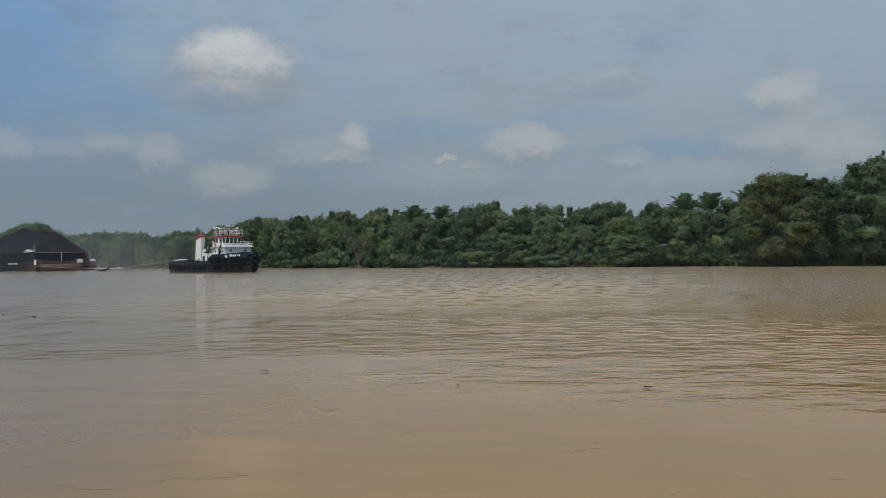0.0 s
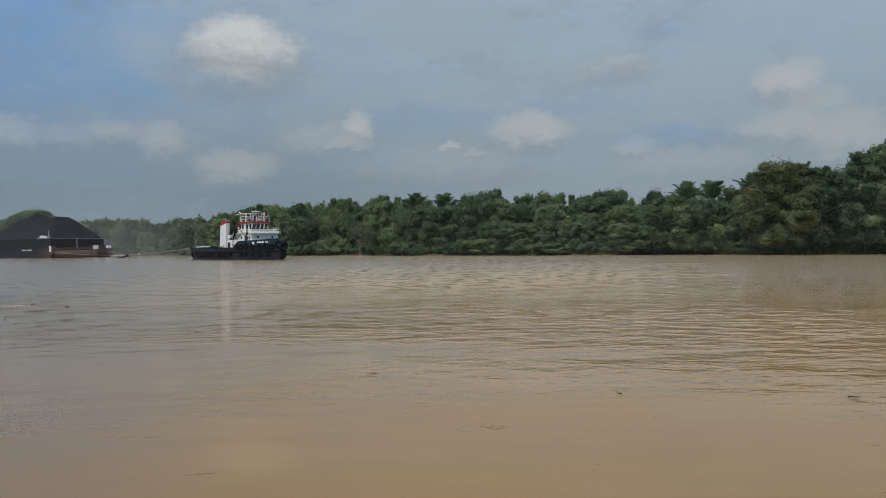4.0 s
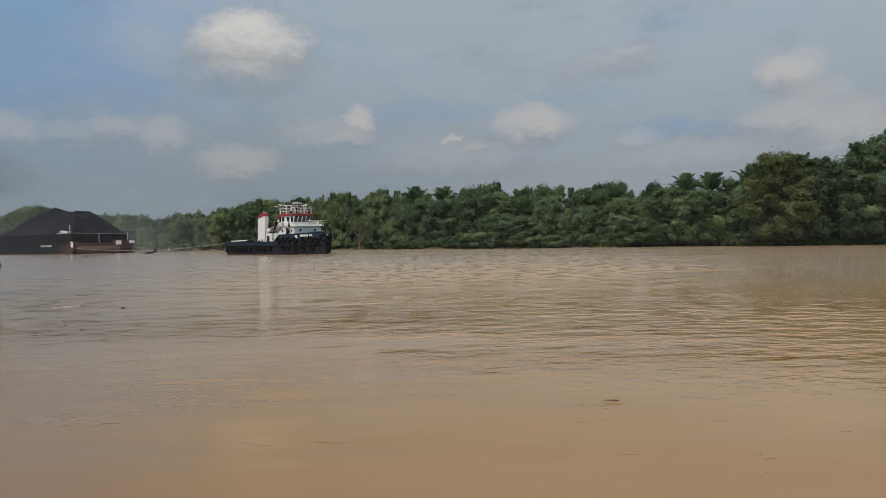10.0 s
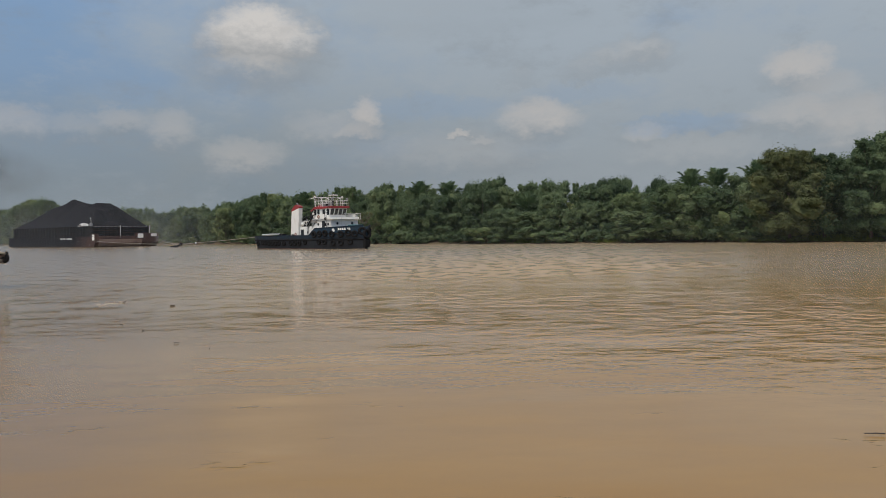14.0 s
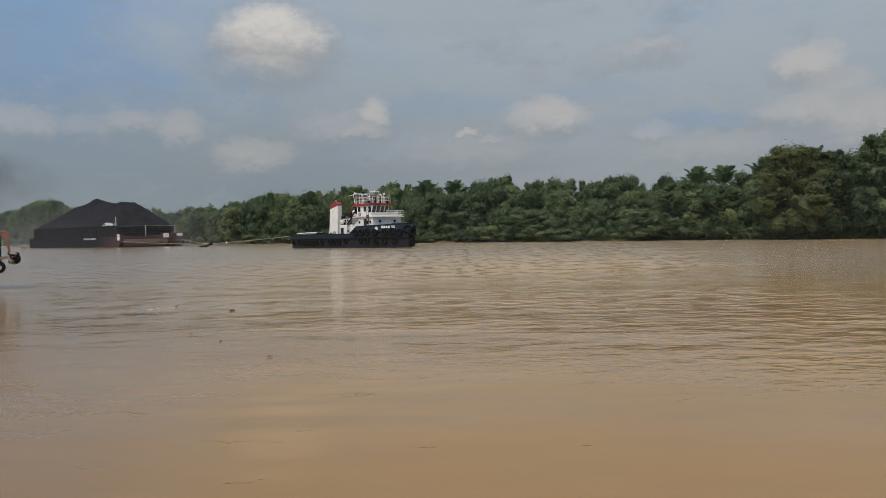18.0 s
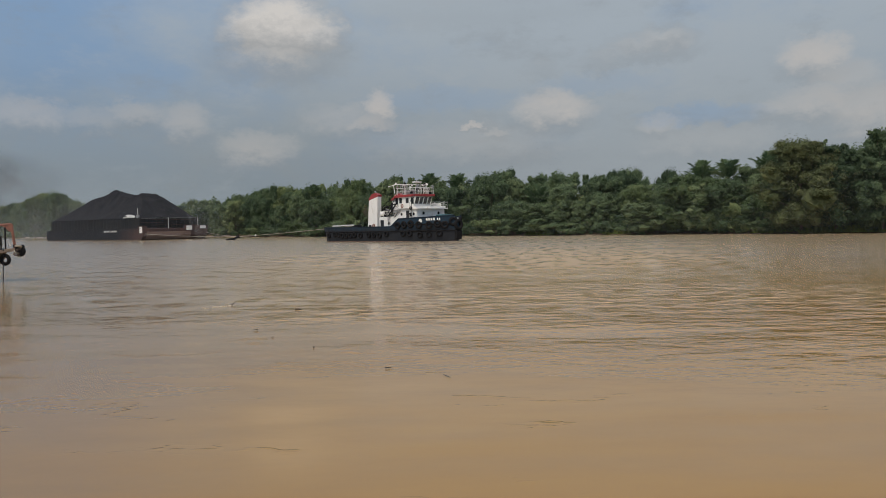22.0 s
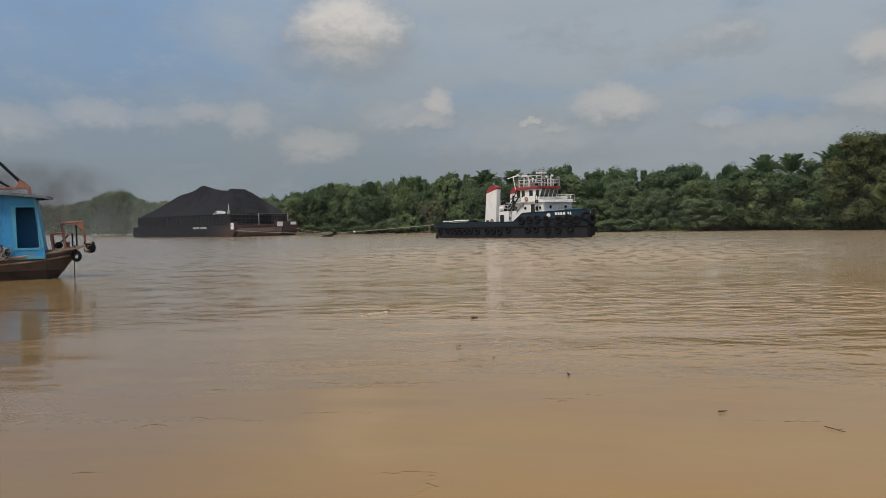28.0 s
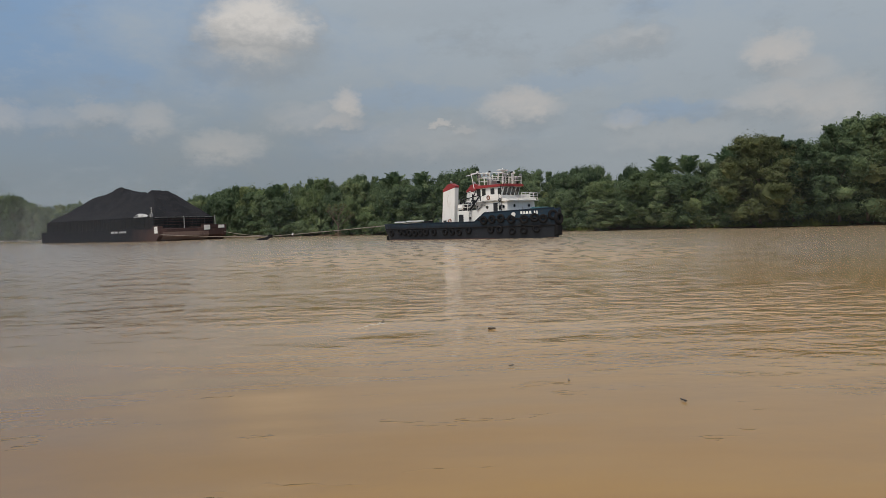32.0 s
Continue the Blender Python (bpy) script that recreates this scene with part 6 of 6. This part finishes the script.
FLOW = (0.62, -0.60)
floaters = [
    (stick(31, 0.16, 0.032, "dark water-logged piece of driftwood"), (-8.4, 28.0)),
    (foam_streak(), (-11.2, 29.4)),
    (stick(33, 0.15, 0.014, "small dark floating stick"), (-6.6, 20.2)),
    (stick(34, 0.10, 0.012, "small dark floating stick"), (10.2, 5.9)),
    (stick(35, 0.22, 0.010, "small dark floating stick"), (6.1, 8.3)),
    (stick(36, 0.11, 0.010, "small dark floating stick"), (-8.5, 23.2)),
    (stick(37, 0.12, 0.010, "small dark floating stick"), (-7.8, 21.8)),
    (stick(38, 0.30, 0.006, "thin floating twig low in the water"), (-3.9, 16.7)),
    (stick(39, 0.16, 0.014, "small dark floating stick"), (13.6, 5.3)),
    (stick(40, 0.12, 0.010, "small dark floating stick"), (-4.9, 17.6))]


# ---- a swift that crosses the sky ----
def swift():
    ob = thing("bird", "small dark bird flying low over the river", "bird")
    bm = bmesh.new()
    bmesh.ops.create_uvsphere(bm, u_segments=10, v_segments=8, radius=1, matrix=Matrix.Diagonal((0.075, 0.02, 0.02, 1)))
    part("body", bm, SIDEB, ob, smooth_faces=True)
    part("tail", prism(((-0.06, 0.004), (-0.13, 0.012), (-0.13, 0.006), (-0.06, -0.004)), -0.014, 0.014), SIDEB, ob)
    for side in (-1, 1):
        bm = bmesh.new()
        pts = [(0.03, 0.012, 0.0), (0.025, 0.07, 0.035), (-0.03, 0.15, 0.05), (-0.035, 0.07, 0.03), (-0.03, 0.012, 0.0)]
        lo = [bm.verts.new((x, side * y, z)) for x, y, z in pts]
        hi = [bm.verts.new((x, side * y, z + 0.006)) for x, y, z in pts]
        bm.faces.new(lo), bm.faces.new(hi[::-1])
        for i in range(5):
            bm.faces.new((lo[i], hi[i], hi[(i + 1) % 5], lo[(i + 1) % 5]))
        part("wing", bm, SIDEB, ob)
    return ob


bird = swift()


# ---- exhaust smoke that drifts over from the moored boat ----
def smoke_material():
    m, t, p = nodes_of("thin_dark_smoke")
    tex = t.nodes.new("ShaderNodeTexCoord").outputs["Object"]
    info = t.nodes.new("ShaderNodeObjectInfo").outputs["Random"]
    sep = t.nodes.new("ShaderNodeSeparateXYZ")
    t.links.new(tex, sep.inputs[0])
    add = t.nodes.new("ShaderNodeVectorMath")
    add.operation = "ADD"
    t.links.new(tex, add.inputs[0])
    t.links.new(math_node(t, "MULTIPLY", info, 60), add.inputs[1])
    wisps = noise_node(t, add.outputs[0], 0.14, 5, 0.55)
    # thickest low and near the source, thinning out along and upward
    u = math_node(t, "MULTIPLY", sep.outputs[0], 1 / 16)
    v = math_node(t, "MULTIPLY", math_node(t, "SUBTRACT", sep.outputs[2], math_node(t, "MULTIPLY", sep.outputs[0], 0.05)), 1 / 4.2)
    d = math_node(t, "ADD", math_node(t, "MULTIPLY", u, u), math_node(t, "MULTIPLY", v, v))
    dense = math_node(t, "MULTIPLY", smooth(t, d, 1.0, 0.0), smooth(t, wisps, 0.33, 0.70))
    t.links.new(math_node(t, "MULTIPLY", dense, 0.68), p.inputs["Alpha"])
    p.inputs["Base Color"].default_value, p.inputs["Roughness"].default_value = (0.10, 0.095, 0.092, 1), 1.0
    return m


SMOKE = smoke_material()


def smoke_cloud():
    """Three thin, uneven layers of smoke, one behind the other."""
    ob = thing("smoke", "thin dark exhaust smoke drifting over the river", "smoke")
    for k in range(3):
        nx, nz = 40, 14
        verts = [(-17 + 34 * i / nx, 2.2 * k + 1.6 * noise.noise(Vector((i * 0.2, j * 0.3, k * 9.0))), -4.6 + 10.2 * j / nz) for j in range(nz + 1) for i in range(nx + 1)]
        faces = [(j * (nx + 1) + i, j * (nx + 1) + i + 1, (j + 1) * (nx + 1) + i + 1, (j + 1) * (nx + 1) + i) for j in range(nz) for i in range(nx)]
        me = bpy.data.meshes.new("smoke_layer")
        me.from_pydata(verts, [], faces)
        me.polygons.foreach_set("use_smooth", [True] * len(me.polygons))
        me.materials.append(SMOKE)
        layer = new("smoke_layer", me)
        layer.parent = ob
    return ob


smoke = smoke_cloud()


# ---- thin sheets over the water that put haze before dark things ----
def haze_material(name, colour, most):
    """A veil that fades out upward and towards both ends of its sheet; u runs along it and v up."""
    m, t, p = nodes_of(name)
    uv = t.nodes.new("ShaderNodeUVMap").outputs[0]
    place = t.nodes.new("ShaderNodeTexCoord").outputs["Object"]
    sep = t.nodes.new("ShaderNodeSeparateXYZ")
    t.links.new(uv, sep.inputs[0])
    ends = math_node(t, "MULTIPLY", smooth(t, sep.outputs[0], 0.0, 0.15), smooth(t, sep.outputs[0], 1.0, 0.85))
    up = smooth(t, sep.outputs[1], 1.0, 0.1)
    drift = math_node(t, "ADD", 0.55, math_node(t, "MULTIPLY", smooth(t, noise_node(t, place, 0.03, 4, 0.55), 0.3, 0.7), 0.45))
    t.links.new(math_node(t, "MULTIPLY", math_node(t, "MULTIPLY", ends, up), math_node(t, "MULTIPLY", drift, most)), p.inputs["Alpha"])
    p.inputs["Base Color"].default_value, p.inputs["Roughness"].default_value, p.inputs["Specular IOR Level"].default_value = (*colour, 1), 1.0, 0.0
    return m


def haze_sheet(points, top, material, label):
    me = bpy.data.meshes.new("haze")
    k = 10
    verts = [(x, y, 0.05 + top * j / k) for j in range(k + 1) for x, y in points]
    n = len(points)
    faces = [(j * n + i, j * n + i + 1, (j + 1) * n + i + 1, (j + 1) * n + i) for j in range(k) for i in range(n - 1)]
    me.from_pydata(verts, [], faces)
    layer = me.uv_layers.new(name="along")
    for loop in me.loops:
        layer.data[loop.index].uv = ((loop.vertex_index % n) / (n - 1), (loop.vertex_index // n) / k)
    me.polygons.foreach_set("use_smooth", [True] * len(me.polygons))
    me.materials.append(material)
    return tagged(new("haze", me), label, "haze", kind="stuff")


# the sheets' pale colour lifts the dark tones of woods and barge behind
haze_sheet([((p - n * 22).x, (p - n * 22).y) for p, n in shore_points(12.0) if -420 < p.x < -30], 26, haze_material("far_haze", (0.55, 0.58, 0.60), 0.17), "pale see-through sheet that imitates air haze over the far reach")
haze_sheet([(-150 + 108 * i / 16, 205 - 42 * i / 16) for i in range(17)], 17, haze_material("river_haze", (0.46, 0.52, 0.58), 0.045), "thin pale sheet that imitates smoky haze and lightens the barge")
haze_sheet([((p - n * 9).x, (p - n * 9).y) for p, n in shore_points(6.0) if -75 < p.x < 150], 19, haze_material("bank_haze", (0.50, 0.56, 0.62), 0.016), "thin blue sheet that imitates haze along the wooded bank")


# ---- what moves ----
def motions():
    def tug_pose(t):
        u = (t - 16) / 16
        return -30.877 + 27.080 * u + 0.833 * u * u, 158.67 - 27.117 * u - 1.118 * u * u, math.degrees(-0.799 + 0.009 * u)

    def barge_pose(t):
        u = (t - 16) / 16
        return -91.066 + 32.364 * u + 0.05 * u * u, 244.929 - 29.503 * u + 1.732 * u * u, -43.9
    times = [4.0 * i for i in range(9)]
    walk(tugboat, [(t, pose(tug_pose(t)[0], tug_pose(t)[1], 0.0, 0, 0, tug_pose(t)[2])) for t in times])
    for ob in (coal_barge, coal_heap, dinghy):
        walk(ob, [(t, pose(barge_pose(t)[0], barge_pose(t)[1], 0, 0, 0, barge_pose(t)[2])) for t in times])
    rows = []
    for t in times:
        (bx, by, _), (tx, ty, _) = barge_pose(t), tug_pose(t)
        rows.append((t, pose(bx, by, 0, 0, 0, math.degrees(math.atan2(ty - by, tx - bx)))))
    walk(tow_line, rows)
    walk(boat, [(t, pose(-22.9 + dx, 40.6 + 0.4 * dx, 0, 0, 0, 24)) for t, dx in ((0, -0.60), (6, -0.50), (10, -0.40), (14, -0.29), (18, -0.17), (22, -0.12), (28, 0.0), (32, 0.02))])
    walk(cloudy_sky, [(t, pose(0, 0, EYE[2], 0, 0, -0.033 * (t - 16))) for t in (0, 16, 32)])
    walk(high_cloud, [(t, pose(0, 0, EYE[2], 0, 0, -0.100 * (t - 16))) for t in (0, 16, 32)])
    walk(water, [(t, pose(FLOW[0] * (t - 16), FLOW[1] * (t - 16), 0)) for t in (0, 16, 32)])
    walk(smoke, [(t, pose(x, 62, z, 0, 0, 22)) for t, x, z in ((0, -54, 6.5), (9, -46.5, 7.6), (16, -46, 6.8), (22, -46, 6.0), (25, -44.0, 4.7), (28, -45.2, 4.9), (32, -47, 5.3))])
    # the bird crosses from one bank to the other in a straight line, rising towards the far trees
    walk(bird, [(t, pose(1.57 - 14.5 * (t - 7.6), 22.0 + 13.8 * (t - 7.6), z, 0, 0, 136)) for t, z in ((0, 4.1), (6.6, 4.2), (9.0, 6.85), (12, 9.6), (32, 30.0))])
    for i, (ob, (x, y)) in enumerate(floaters):
        walk(ob, [(t, pose(x + FLOW[0] * (t - 16), y + FLOW[1] * (t - 16), 0.0, 0, 0, 40 * i + 0.6 * t)) for t in (0, 16, 32)])


motions()
